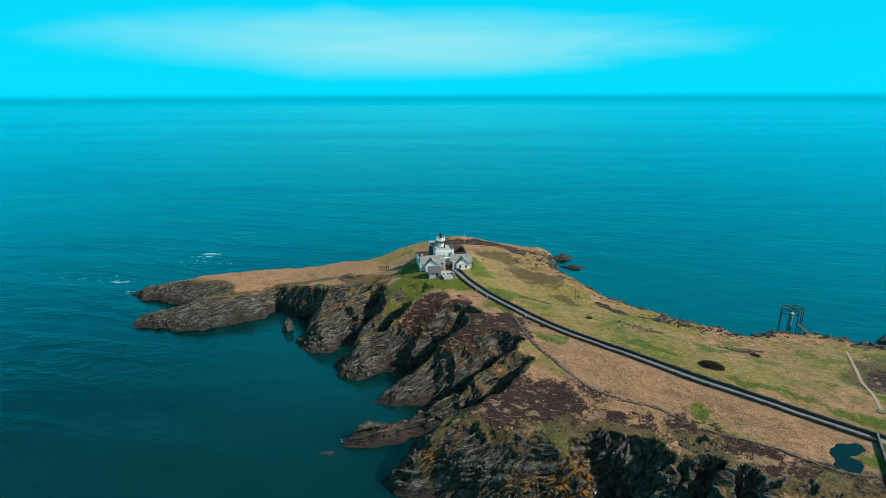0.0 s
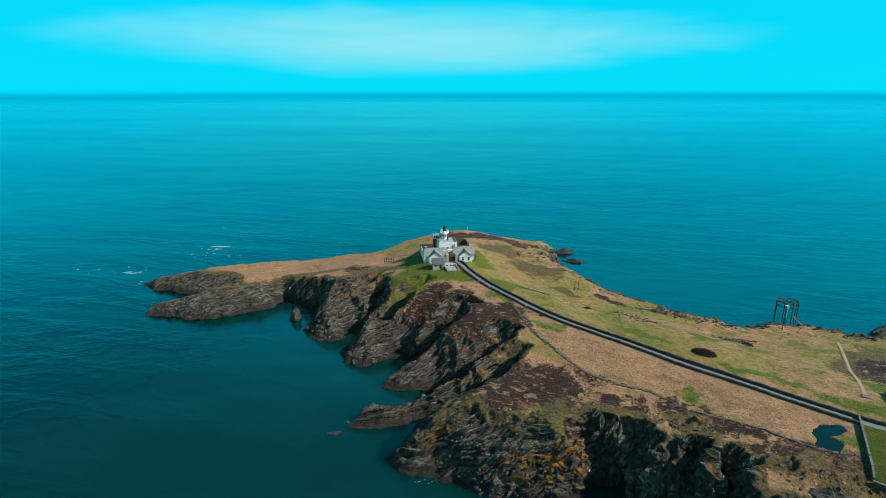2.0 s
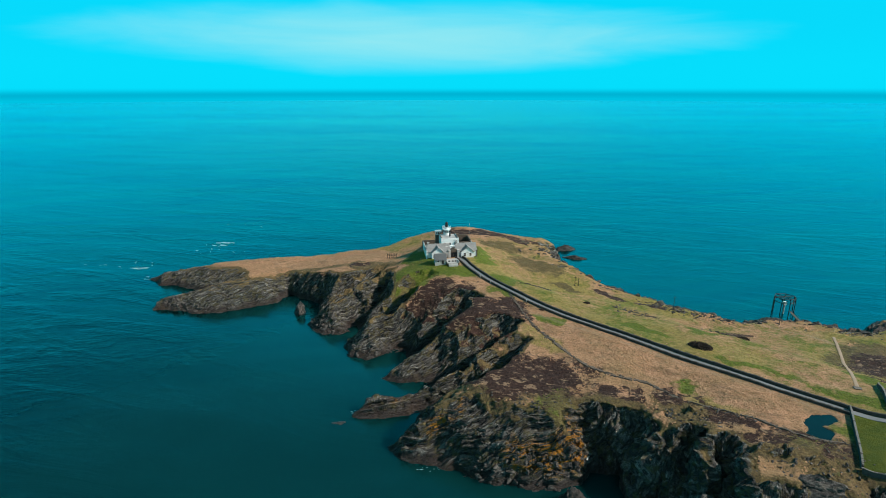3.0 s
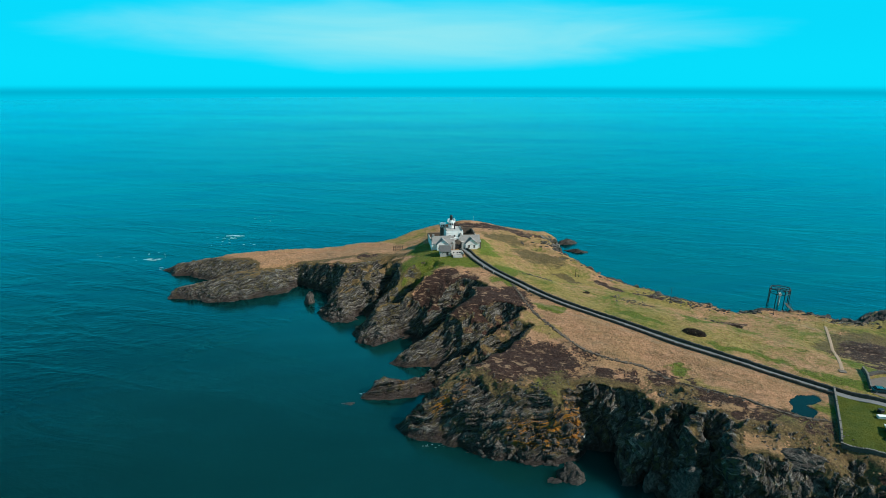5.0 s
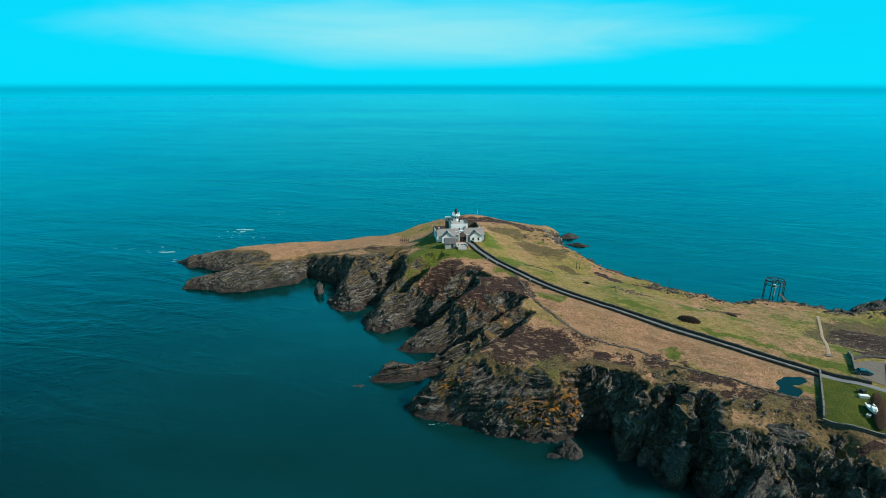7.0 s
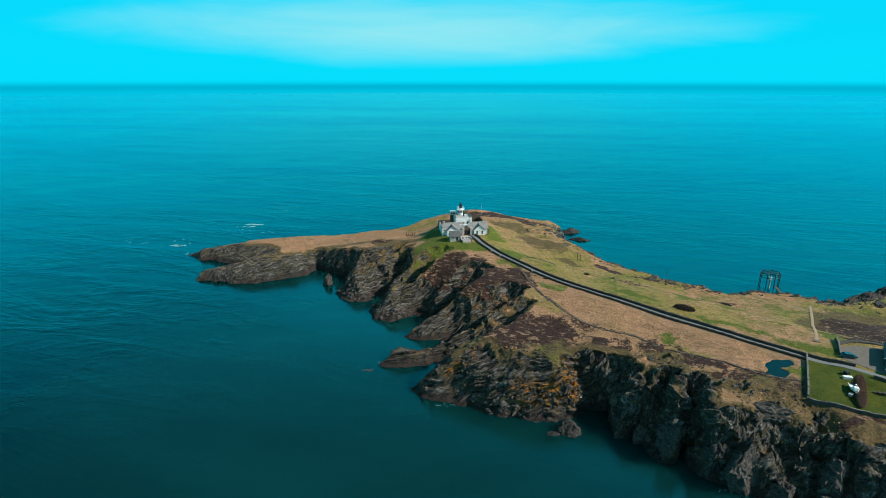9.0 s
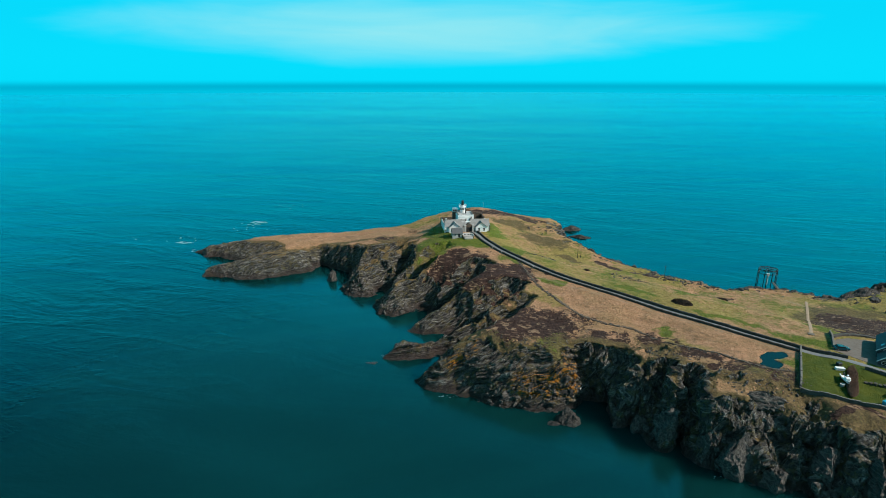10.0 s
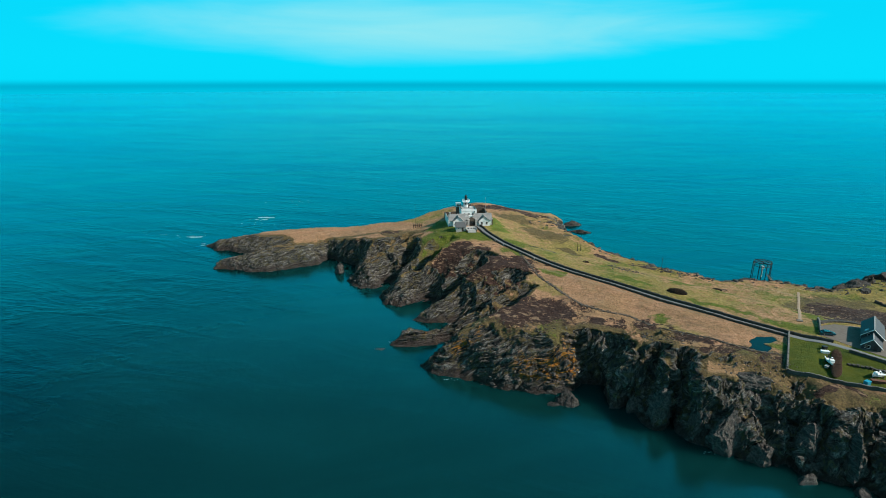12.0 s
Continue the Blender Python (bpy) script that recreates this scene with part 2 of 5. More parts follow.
def boxes(*rows, bevel=0.0):
    bm = bmesh.new()
    for r in rows:
        box(bm, *r, bevel=bevel)
    return bm


def prism(outline, depth, axis="y", at=0.0):
    """An outline in two coordinates pushed along the third: 'y' takes (x, z), 'x' takes (y, z), 'z' takes (x, y)."""
    bm = bmesh.new()
    order = {"y": lambda a, b, c: (a, c, b), "x": lambda a, b, c: (c, a, b), "z": lambda a, b, c: (a, b, c)}[axis]
    a = [bm.verts.new(order(u, v, at)) for u, v in outline]
    b = [bm.verts.new(order(u, v, at + depth)) for u, v in outline]
    bm.faces.new(a), bm.faces.new(b[::-1])
    for i in range(len(a)):
        j = (i + 1) % len(a)
        bm.faces.new((a[i], a[j], b[j], b[i]))
    bmesh.ops.recalc_face_normals(bm, faces=bm.faces)
    return bm


def bar(bm, a, b, r, sides=8, r2=None):
    """A round bar from a to b."""
    a, b = Vector(a), Vector(b)
    m = Matrix.Translation((a + b) / 2) @ (b - a).to_track_quat("Z", "Y").to_matrix().to_4x4()
    bmesh.ops.create_cone(bm, cap_ends=True, segments=sides, radius1=r, radius2=r if r2 is None else r2, depth=(b - a).length, matrix=m)
    return bm


# ---------------------------------------------------------------- the headland
def hashed(ix, iy, iz, seed):
    h = ix.astype(np.int32).view(np.uint32) * np.uint32(374761393)
    h += iy.astype(np.int32).view(np.uint32) * np.uint32(668265263)
    if iz is not None:
        h += iz.astype(np.int32).view(np.uint32) * np.uint32(2246822519)
    h += np.uint32((seed * 1442695041 + 12345) & 0xFFFFFFFF)
    h ^= h >> np.uint32(13)
    h *= np.uint32(1274126177)
    h ^= h >> np.uint32(16)
    return (h & np.uint32(0xFFFF)).astype(np.float32) / np.float32(32767.5) - np.float32(1.0)


def eased(f):
    return f * f * f * (f * (f * 6 - 15) + 10)


def flat_grain(x, y, seed=0, iz=None):
    """Smooth noise in -1..1 for whole arrays."""
    x, y = np.asarray(x, np.float32), np.asarray(y, np.float32)
    ix, iy = np.floor(x), np.floor(y)
    sx, sy = eased(x - ix), eased(y - iy)
    a = hashed(ix, iy, iz, seed)
    a += sx * (hashed(ix + 1, iy, iz, seed) - a)
    b = hashed(ix, iy + 1, iz, seed)
    b += sx * (hashed(ix + 1, iy + 1, iz, seed) - b)
    return a + sy * (b - a)


def grain(x, y, z, seed=0):
    """The same in three dimensions."""
    z = np.asarray(z, np.float32)
    iz = np.floor(z)
    a = flat_grain(x, y, seed, iz)
    return a + eased(z - iz) * (flat_grain(x, y, seed, iz + 1) - a)


def step(v, lo, hi):
    s = np.clip((v - lo) / (hi - lo), 0, 1)
    return s * s * (3 - 2 * s)


# waterline, from the north-west tip along the western cliffs to the south-east
WEST_SHORE = [(-165, 266), (-156, 256), (-139, 253), (-118, 243), (-143, 230), (-141, 222), (-123, 218), (-114, 216), (-98, 221), (-84, 230),
              (-83, 233), (-79, 243), (-60, 229), (-59, 213), (-61, 205), (-56, 197), (-52, 193), (-45, 194), (-38, 199),
              (-36, 192), (-40, 183), (-37, 175), (-30, 170), (-20, 175), (-14, 178), (-13, 166), (-22, 157), (-16, 153), (-6, 154),
              (-2, 150), (-10, 142), (-27, 138), (-27, 131), (-21, 130), (-12, 133), (-5, 134)]
NEAR_SHORE = [(-10, 124), (-16, 117), (-13, 113), (-8, 110), (-1, 108), (7, 104), (16, 100), (26, 97), (34, 98), (40, 100), (43, 107),
              (50, 105), (51, 98), (50, 92), (55, 91), (57, 85), (59, 81), (64, 79), (66, 85), (68, 85), (67, 78), (69, 73), (72, 70),
              (78, 66), (83, 65), (86, 68), (89, 65), (90, 59), (95, 59), (98, 56), (103, 54), (108, 52), (122, 44), (142, 36), (170, 28),
              (210, 10), (262, -12), (330, -40)]
# and back along the low eastern shore, round the north
EAST_SHORE = [(330, 200), (262, 192), (240, 196), (228, 205), (216, 211), (200, 205), (186, 195), (176, 194), (166, 204), (146, 207),
              (130, 199), (118, 206), (110, 213), (104, 222), (90, 233), (80, 247), (73, 262), (70, 285), (73, 296), (76, 299), (78, 304),
              (74, 308), (71, 309), (74, 316), (76, 322), (73, 325), (68, 320), (60, 314), (48, 319), (30, 325), (5, 325), (-20, 315),
              (-40, 304), (-60, 297), (-85, 291), (-110, 284), (-130, 276), (-150, 270)]
SHORE = np.array(WEST_SHORE + NEAR_SHORE + EAST_SHORE, float)

# heights of the turf, and how far back from the water the slope reaches it
TURF = [(-150, 261, 6), (-118, 262, 11), (-90, 252, 11), (-65, 240, 13), (-41, 238, 17.5), (-33, 268, 14.5), (-55, 285, 9.5), (-84, 274, 9.5), (-12, 286, 18.5), (5, 228, 24.5), (5, 252, 25), (12, 288, 22),
        (34, 284, 22.5), (48, 300, 13), (55, 262, 16), (45, 235, 17.3), (66, 219, 13), (92, 210, 10), (105, 190, 9.8), (133, 181, 8.6), (150, 188, 3.2),
        (152, 163, 9), (172, 160, 6), (192, 180, 6.5), (214, 190, 6), (39, 178, 21.6), (62, 151, 21.4), (84, 130, 21.3), (110, 103, 21.5), (70, 180, 17)]
TURF_NEAR = [(88, 150, 18.6), (112, 135, 19), (130, 120, 20.5), (150, 95, 21.5), (158, 130, 15.7), (141, 146, 13.8), (147, 155, 11.2), (4, 201, 23), (-8, 185, 21), (25, 176, 22.5), (12, 152, 19), (33, 134, 19.5),
             (24, 114, 16.5), (50, 116, 18), (63, 106, 18.5), (75, 92, 21.5), (90, 82, 21), (101, 75, 19.5), (110, 68, 18), (130, 65, 20), (200, 60, 22), (250, 120, 18), (-35, 205, 18)]
FLANK = [(-69, 238, 4), (-100, 230, 24), (-50, 205, 30), (-20, 175, 30), (-12, 135, 26), (20, 100, 19), (46, 104, 4), (60, 85, 10), (72, 72, 14), (84, 68, 16), (97, 60, 21), (112, 54, 20), (128, 46, 22),
         (150, 200, 12), (90, 225, 15), (60, 285, 15), (0, 312, 26), (-100, 286, 16), (200, 195, 14), (-150, 260, 11), (80, 310, 12)]
# sea gullies: way from the mouth to the head, half width of the floor, height of the floor at the head, steepness of the sides
GULLIES = [([(-75, 226), (-76, 236)], 6, 1, 3.0), ([(-62, 209), (-46, 217), (-31, 232)], 2.2, 11, 1.5), ([(-40, 200), (-29, 208), (-27, 221)], 2.2, 9, 1.7),
           ([(-38, 191), (-24, 194), (-11, 206)], 2.4, 11.5, 1.6), ([(-16, 175), (-8, 171), (4, 180)], 5.5, 5, 1.85), ([(-5, 152), (7, 150), (23, 159)], 3.2, 11, 1.7),
           ([(-6, 135), (6, 136), (17, 138), (27, 147)], 2.8, 13, 1.6), ([(45, 94), (46, 106)], 4.2, 1, 3.6), ([(55, 81), (60, 91), (64, 97)], 1.3, 10, 3.0),
           ([(64, 72), (68, 83), (70.5, 91)], 1.5, 9, 3.2), ([(91, 57), (97, 65)], 3.0, 5, 2.2), ([(106, 52), (109, 60)], 2.5, 6, 2.2), ([(83, 63), (86, 71)], 1.2, 9, 2.0)]
ROAD = [(9, 229), (20, 206), (30, 190), (39, 178), (47, 167.5), (55, 159.5), (66, 148), (76, 138), (84, 130), (98, 115.5), (111, 103), (121, 96), (130, 86), (142, 72), (165, 40)]
POND = [(94.5, 92), (93.2, 95), (95, 99), (99.5, 102.3), (104.5, 102.2), (105, 100), (102, 98.8), (99, 98), (98, 96.6), (100.5, 95.6), (100, 93.6), (97.2, 92)]


def soft_mean(points, x, y, reach):
    top = bottom = 0.0
    for px, py, v in points:
        w = np.exp(-((x - px) ** 2 + (y - py) ** 2) / (2 * reach * reach)) + 1e-9 / (1 + (x - px) ** 2 + (y - py) ** 2)
        top, bottom = top + w * v, bottom + w
    return top / bottom


def to_line(points, x, y):
    """Distance to a line of points, and the share of the way along it."""
    pts = np.array(points, float)
    lengths = np.hypot(*(pts[1:] - pts[:-1]).T)
    best, way, done = np.full(x.shape, 1e9), np.zeros(x.shape), 0.0
    for (ax, ay), (bx, by), n in zip(pts[:-1], pts[1:], lengths):
        s = np.clip(((x - ax) * (bx - ax) + (y - ay) * (by - ay)) / (n * n), 0, 1)
        d = np.hypot(x - ax - s * (bx - ax), y - ay - s * (by - ay))
        near = d < best
        best, way = np.where(near, d, best), np.where(near, (done + s * n) / lengths.sum(), way)
        done += n
    return best, way


def inside(points, x, y):
    pts, odd = np.array(points, float), np.zeros(x.shape, bool)
    for (ax, ay), (bx, by) in zip(pts, np.roll(pts, -1, 0)):
        if ay != by:
            odd ^= ((ay > y) != (by > y)) & (x < (bx - ax) * (y - ay) / (by - ay) + ax)
    return odd


def blob(x, y, cx, cy, rx, ry, turn=0.0):
    """1 in the middle of an oval, 0 outside it."""
    c, s = math.cos(radians(turn)), math.sin(radians(turn))
    u, v = ((x - cx) * c + (y - cy) * s) / rx, (-(x - cx) * s + (y - cy) * c) / ry
    return np.clip(1.25 - 0.95 * (u * u + v * v), 0, 1)


# a net that is finer over the nearer cliffs
AX = np.concatenate([np.arange(-174, -88, 0.45), np.arange(-88, 114, 0.24), np.arange(114, 262, 0.5)])
AY = np.concatenate([np.arange(20, 50, 0.5), np.arange(50, 160, 0.24), np.arange(160, 245, 0.32), np.arange(245, 300, 0.5), np.arange(300, 336, 0.6)])
AX, AY = AX.astype(np.float32), AY.astype(np.float32)
gx, gy = np.meshgrid(AX, AY)
CX, CY = np.arange(-176, 265, 0.9, dtype=np.float32), np.arange(18, 339, 0.9, dtype=np.float32)
cgx, cgy = np.meshgrid(CX, CY)


def finer(a):
    """Values on the coarse net, carried to the fine one."""
    i, j = np.searchsorted(CY, AY) - 1, np.searchsorted(CX, AX) - 1
    p = ((AY - CY[i]) / (CY[i + 1] - CY[i]))[:, None]
    q = ((AX - CX[j]) / (CX[j + 1] - CX[j]))[None]
    rows = a[i] * (1 - p) + a[i + 1] * p
    return (rows[:, j] * (1 - q) + rows[:, j + 1] * q).astype(np.float32)


def far_from(points):
    return finer(to_line(points, cgx, cgy)[0])


def incline(a):
    dy, dx = np.gradient(a, AY, AX)
    return dx, dy


def shape_land(x, y):
    shift = 1.6
    wx = x + shift * flat_grain(x / 7, y / 7, 1) + 0.8 * flat_grain(x / 2.6, y / 2.6, 2)
    wy = y + shift * flat_grain(x / 7, y / 7, 3) + 0.8 * flat_grain(x / 2.6, y / 2.6, 4)
    d, _ = to_line(np.vstack([SHORE, SHORE[:1]]), wx, wy)
    d = np.where(inside(SHORE, wx, wy), d, -d)
    # buttresses and clefts in the near cliff
    q = 0.87 * x - 0.5 * y
    ribs = 3.8 * np.abs(flat_grain(q / 10.5, x * 0.02 + y * 0.03, 33)) + 0.6 * np.abs(flat_grain(q / 4.4, d / 14, 34)) - 1.3
    d = d + 2.4 * ribs * step(x, 50, 60) * step(y, 108, 98) * step(d, -8, -2)
    turf = soft_mean(TURF + TURF_NEAR, x, y, 15.0) + 0.5 * flat_grain(x / 18, y / 18, 5) + 0.22 * flat_grain(x / 6, y / 6, 6)
    flank = soft_mean(FLANK, x, y, 16.0)
    s = np.clip(d / flank, 0, 1)
    h = turf * (1 - (1 - s) ** 1.9)
    carved = np.zeros_like(h)
    for way, half, head, steep in GULLIES:
        near, along = to_line(way, wx, wy)
        # the slopes that face inland lie back, those that face the sea stand up
        over = (way[-1][0] - way[0][0]) * (wy - way[0][1]) - (way[-1][1] - way[0][1]) * (wx - way[0][0])
        lie = np.where(over > 0, 0.72, 1.5) if steep < 1.9 else 1.0
        floor = head * along ** 1.5 + steep * lie * np.maximum(0, near - half * (1 - 0.55 * along))
        carved = np.maximum(carved, np.clip((h - floor) / 4, 0, 1) * np.where(lie < 1, 0.35, 1.0))
        h = np.minimum(h, floor)
    h = np.where(d < 0, np.maximum(d * 0.8, -6), h)
    return h, d, s, carved


base, shore_d, rise, carved = (finer(a) for a in shape_land(cgx, cgy))
slope = np.hypot(*incline(base))
road_d = far_from(ROAD)
pond_in = inside(POND, gx + 0.8 * flat_grain(gx / 2, gy / 2, 8), gy + 0.8 * flat_grain(gx / 2, gy / 2, 9))

rough = flat_grain(gx / 9, gy / 9, 11) + 0.6 * flat_grain(gx / 3.1, gy / 3.1, 12) + 0.4 * flat_grain(gx / 1.3, gy / 1.3, 13)
from_east = far_from(EAST_SHORE)
from_west = far_from(WEST_SHORE + NEAR_SHORE)
westerly = step(from_east - from_west, -6, 6)
bare_to = 0.40 + (0.17 - 0.17 * step(gy, 138, 150) * step(gx, -45, -25)) * westerly + 0.22 * step(gx, -70, -105) + 0.08 * step(gy, 130, 115) * westerly
rock = np.maximum(step(slope + 0.22 * rough, 0.78, 1.15), step(bare_to + 0.13 * rough - rise, -0.08, 0.10))
rock = np.maximum(rock, step(carved + 0.2 * rough, 0.3, 0.7))
for cx, cy, rx, ry, turn in [(192, 184, 18, 8, 20), (212, 194, 14, 8, 10), (43, 206, 7, 1.6, -10), (95, 205, 12, 5, -35), (108, 192, 9, 3.5, -30), (125, 186, 9, 3, -30), (62, 240, 11, 7, -40), (68, 266, 11, 13, -10), (66, 292, 10, 10, 0), (80, 222, 9, 3, -40),
                             (88, 84, 16, 4, -25), (30, 112, 26, 4, 0), (62, 107, 14, 4, -15), (150, 187, 14, 4, -10), (176, 184, 16, 6, 10), (72, 186, 9, 4, -10), (84, 180, 8, 4, 0)]:
    rock = np.maximum(rock, blob(gx, gy, cx, cy, rx, ry, turn) * (0.35 + 0.6 * step(rough, -0.4, 0.8)))
rock = np.maximum(rock, step(blob(gx, gy, 57, 284, 15, 12, -20) + blob(gx, gy, 68, 268, 9, 14, -10) + 0.25 * rough, 0.35, 0.75))
rock *= step(road_d, 3.0, 6.0)
mantle = step(base + 2 * rough, 8, 12) * step(gx, -45, -25) * step(gx, 40, 30) * step(gy, 138, 148) * step(slope + 0.2 * rough, 1.45, 1.05)
rock *= 1 - 0.85 * mantle
rock *= 1 - 0.95 * blob(gx, gy, -4, 209, 16, 10, 30) * step(base, 9, 13)

warp = 2.2 * flat_grain(gx / 16, gy / 16, 26) + 0.7 * flat_grain(gx / 5, gy / 5, 27)
u = gx * math.cos(radians(33)) + gy * math.sin(radians(33))
v = -gx * math.sin(radians(33)) + gy * math.cos(radians(33)) + warp + 0.25 * base


def slabs(period, lean):
    """Tilted beds: a long dip and a short broken face, from -0.5 to 0.5."""
    f = v / period + 0.35 * flat_grain(u / (period * 3), v / (period * 3), int(period * 10))
    f = f - np.floor(f)
    return np.where(f < lean, f / lean, (1 - f) / (1 - lean)) - 0.5


patchy = 0.65 + 0.5 * flat_grain(gx / 12, gy / 12, 28)
beds = 0.8 * slabs(5.2, 0.78) * patchy + 0.3 * slabs(2.1, 0.75)
ridges = 1 - 2 * np.abs(flat_grain(u / 19, v / 6.5, 21))
crags = 1.6 * (1 - 2 * np.abs(flat_grain(gx / 8.5, gy / 8.5, 29))) + 0.6 * (1 - 2 * np.abs(flat_grain(gx / 4.2, gy / 4.2, 23)))
land = base + rock * np.clip(base / 4, 0.2, 1) * (0.75 * beds + 0.35 * ridges + 0.15 * crags - 0.25)
steep = np.hypot(*incline(land))
ledge = step(steep + 0.25 * rough, 0.75, 0.35) * step(base + 2 * rough, 5, 9)
rock = rock * (1 - 0.75 * ledge)
# tussocks in the turf
land += (1 - rock) * (0.10 * flat_grain(gx / 1.6, gy / 1.6, 31) + 0.16 * flat_grain(gx / 3.7, gy / 3.7, 32)) * step(road_d, 2, 5) * (base > 1)


def blur(a, n):
    for _ in range(n):
        a = (a + np.roll(a, 1, 0) + np.roll(a, -1, 0) + np.roll(a, 1, 1) + np.roll(a, -1, 1)) / 5
    return a


smooth = finer(blur(shape_land(cgx, cgy)[0], 16))
land = np.where(road_d < 7, smooth + (land - smooth) * step(road_d, 2.6, 7.0), land)
yard = step(np.hypot((gx - 5) / 16, (gy - 243) / 21), 1.25, 0.85)
land = land * (1 - yard) + 24.4 * yard
plot = step(np.hypot((gx - 133) / 16, (gy - 98) / 16), 1.2, 0.9)
land = land * (1 - plot) + 21.2 * plot
rim = step(np.hypot((gx - 100) / 14, (gy - 97) / 13), 1.15, 0.85)
POND_Z = 20.7
land = np.where(rim > 0, land * (1 - rim) + np.maximum(land, POND_Z + 0.18) * rim, land)
basin = blur(pond_in.astype(float), 8)
land = land * (1 - np.clip(basin * 1.6, 0, 1)) + np.where(basin > 0, POND_Z + 0.25 - 1.5 * basin, 0) * np.clip(basin * 1.6, 0, 1)


def ground_z(x, y):
    a, b = int(np.searchsorted(AY, y) - 1), int(np.searchsorted(AX, x) - 1)
    p, q = (y - AY[a]) / (AY[a + 1] - AY[a]), (x - AX[b]) / (AX[b + 1] - AX[b])
    return float(land[a, b] * (1 - p) * (1 - q) + land[a + 1, b] * p * (1 - q) + land[a, b + 1] * (1 - p) * q + land[a + 1, b + 1] * p * q)


def clad(parts):
    out = np.zeros_like(gx)
    wx = gx + 3.5 * flat_grain(gx / 9, gy / 9, 51) + 1.8 * flat_grain(gx / 3.4, gy / 3.4, 52)
    wy = gy + 3.5 * flat_grain(gx / 9, gy / 9, 53) + 1.8 * flat_grain(gx / 3.4, gy / 3.4, 54)
    for row in parts:
        out = np.maximum(out, blob(wx, wy, *row))
    return out


heather = clad([(2, 190, 17, 15, 30), (10, 176, 14, 15, 20), (27, 175, 11, 12, 0), (20, 160, 12, 9, 35), (29, 125, 20, 12, 10), (15, 128, 8, 6, 0),
                (25, 290, 30, 9, -8), (50, 280, 14, 7, -20), (76, 211, 9, 3, -40), (158, 140, 27, 14, 25), (176, 142, 18, 12, 0), (160, 124, 15, 9, 0), (143, 122, 9, 5, 0), (109, 72, 7, 2.2, -25), (-62, 232, 5, 4, 0), (-42, 240, 4, 3, 0),
                (96, 200, 10, 3, -35), (82, 178, 6, 3, -20), (118, 172, 6, 2, -10)])
thin = clad([(54, 117, 12, 5, -10), (66, 113, 8, 4, -20), (88, 92, 14, 4, -30), (14, 134, 12, 8, 0), (30, 125, 24, 15, 12), (78, 103, 10, 3, -35)])
heather = np.maximum(heather, 0.70 * thin) * (1 - rock * 0.7)
lush = clad([(-12, 218, 18, 10, 35), (-6, 208, 16, 6, 25), (8, 214, 12, 8, 0), (-20, 205, 8, 12, 20), (20, 236, 8, 14, 10), (30, 205, 8, 8, -40), (26, 190, 8, 3, -50), (16, 165, 5, 12, 30),
             (40, 208, 9, 4, -30), (73.5, 117.5, 4, 5, 10), (33, 111, 9, 5, 0), (118, 108, 12, 3, -48), (40, 165, 3, 8, 40), (111, 88, 12, 14, 40), (135, 80, 18, 10, -50), (130, 122, 5, 9, 0), (135, 140, 6, 5, 0), (100, 128, 18, 3, -45),
             (98, 160, 10, 6, -35), (90, 90, 4, 4, 0), (112, 71, 8, 2.5, -30), (75, 158, 12, 4, -45), (33, 118, 8, 4, 0), (-14, 235, 6, 14, 0)])
LAWN = [(97.8, 81.8), (111.3, 104), (119, 99), (129, 86), (134, 70), (124, 69.2), (114, 73.6), (105.8, 77.5)]
lawn = inside(LAWN, gx, gy)
side = step((gx - 39) * 0.77 + (gy - 178) * 0.64, 0, 8) * step(base, 3.5, 7) * (0.62 + 0.38 * step(gy, 240, 205))
olive = side * (0.82 + 0.48 * flat_grain(gx / 20, gy / 20, 59))
olive = np.maximum(olive, clad([(0, 212, 30, 10, 10), (75, 108, 10, 4, -30), (52, 165, 9, 5, -40), (36, 150, 6, 12, 20)]) * 0.75)
lush = np.maximum(lush, side * (0.29 + 0.24 * flat_grain(gx / 14, gy / 14, 57) + 0.15 * flat_grain(gx / 5, gy / 5, 58)))
lush = np.where(lawn, 1.0, lush)
heather = np.where(lawn, 0.0, heather)
rock = np.where(lawn, 0.0, rock)
near_rock = blur(rock, 45)
scrub = np.clip(near_rock * 4.0 - 0.1, 0, 1) * westerly * np.where(lawn, 0, 1) * step(road_d, 3, 9)
scrub = np.maximum(scrub, clad([(16, 117, 22, 8, -5), (50, 109, 12, 5, -5), (66, 106, 10, 6, -30), (92, 86, 22, 10, -28), (112, 69, 22, 7, -28), (100, 84, 10, 8, 0), (120, 62, 18, 8, -30), (168, 160, 26, 12, 15), (150, 146, 24, 12, 25), (-62, 243, 34, 6, 2), (-34, 236, 18, 7, -20), (50, 240, 18, 12, -30), (34, 264, 16, 9, 0), (60, 215, 10, 5, -35), (38, 112, 12, 5, 0), (5, 130, 12, 10, 30)]) * 0.85)
lichen = np.maximum(clad([(38, 105, 4, 7, 0), (29, 102, 9, 5, 0), (36, 102, 5, 7, 0), (-10, 135, 6, 4, 20), (0, 116, 5, 3, 0), (-30, 208, 6, 3, 20)]) * step(base, 2.5, 5), 0)

bare = np.zeros_like(gx)
track = far_from([(33, 172), (45, 160), (70, 138), (95, 113), (108, 100)])
bare = np.maximum(bare, 0.35 * step(track, 1.4, 0.5))
strip = far_from([(132, 195), (150, 176), (153, 165)])
bare = np.maximum(bare, 0.5 * step(strip, 1.2, 0.5))


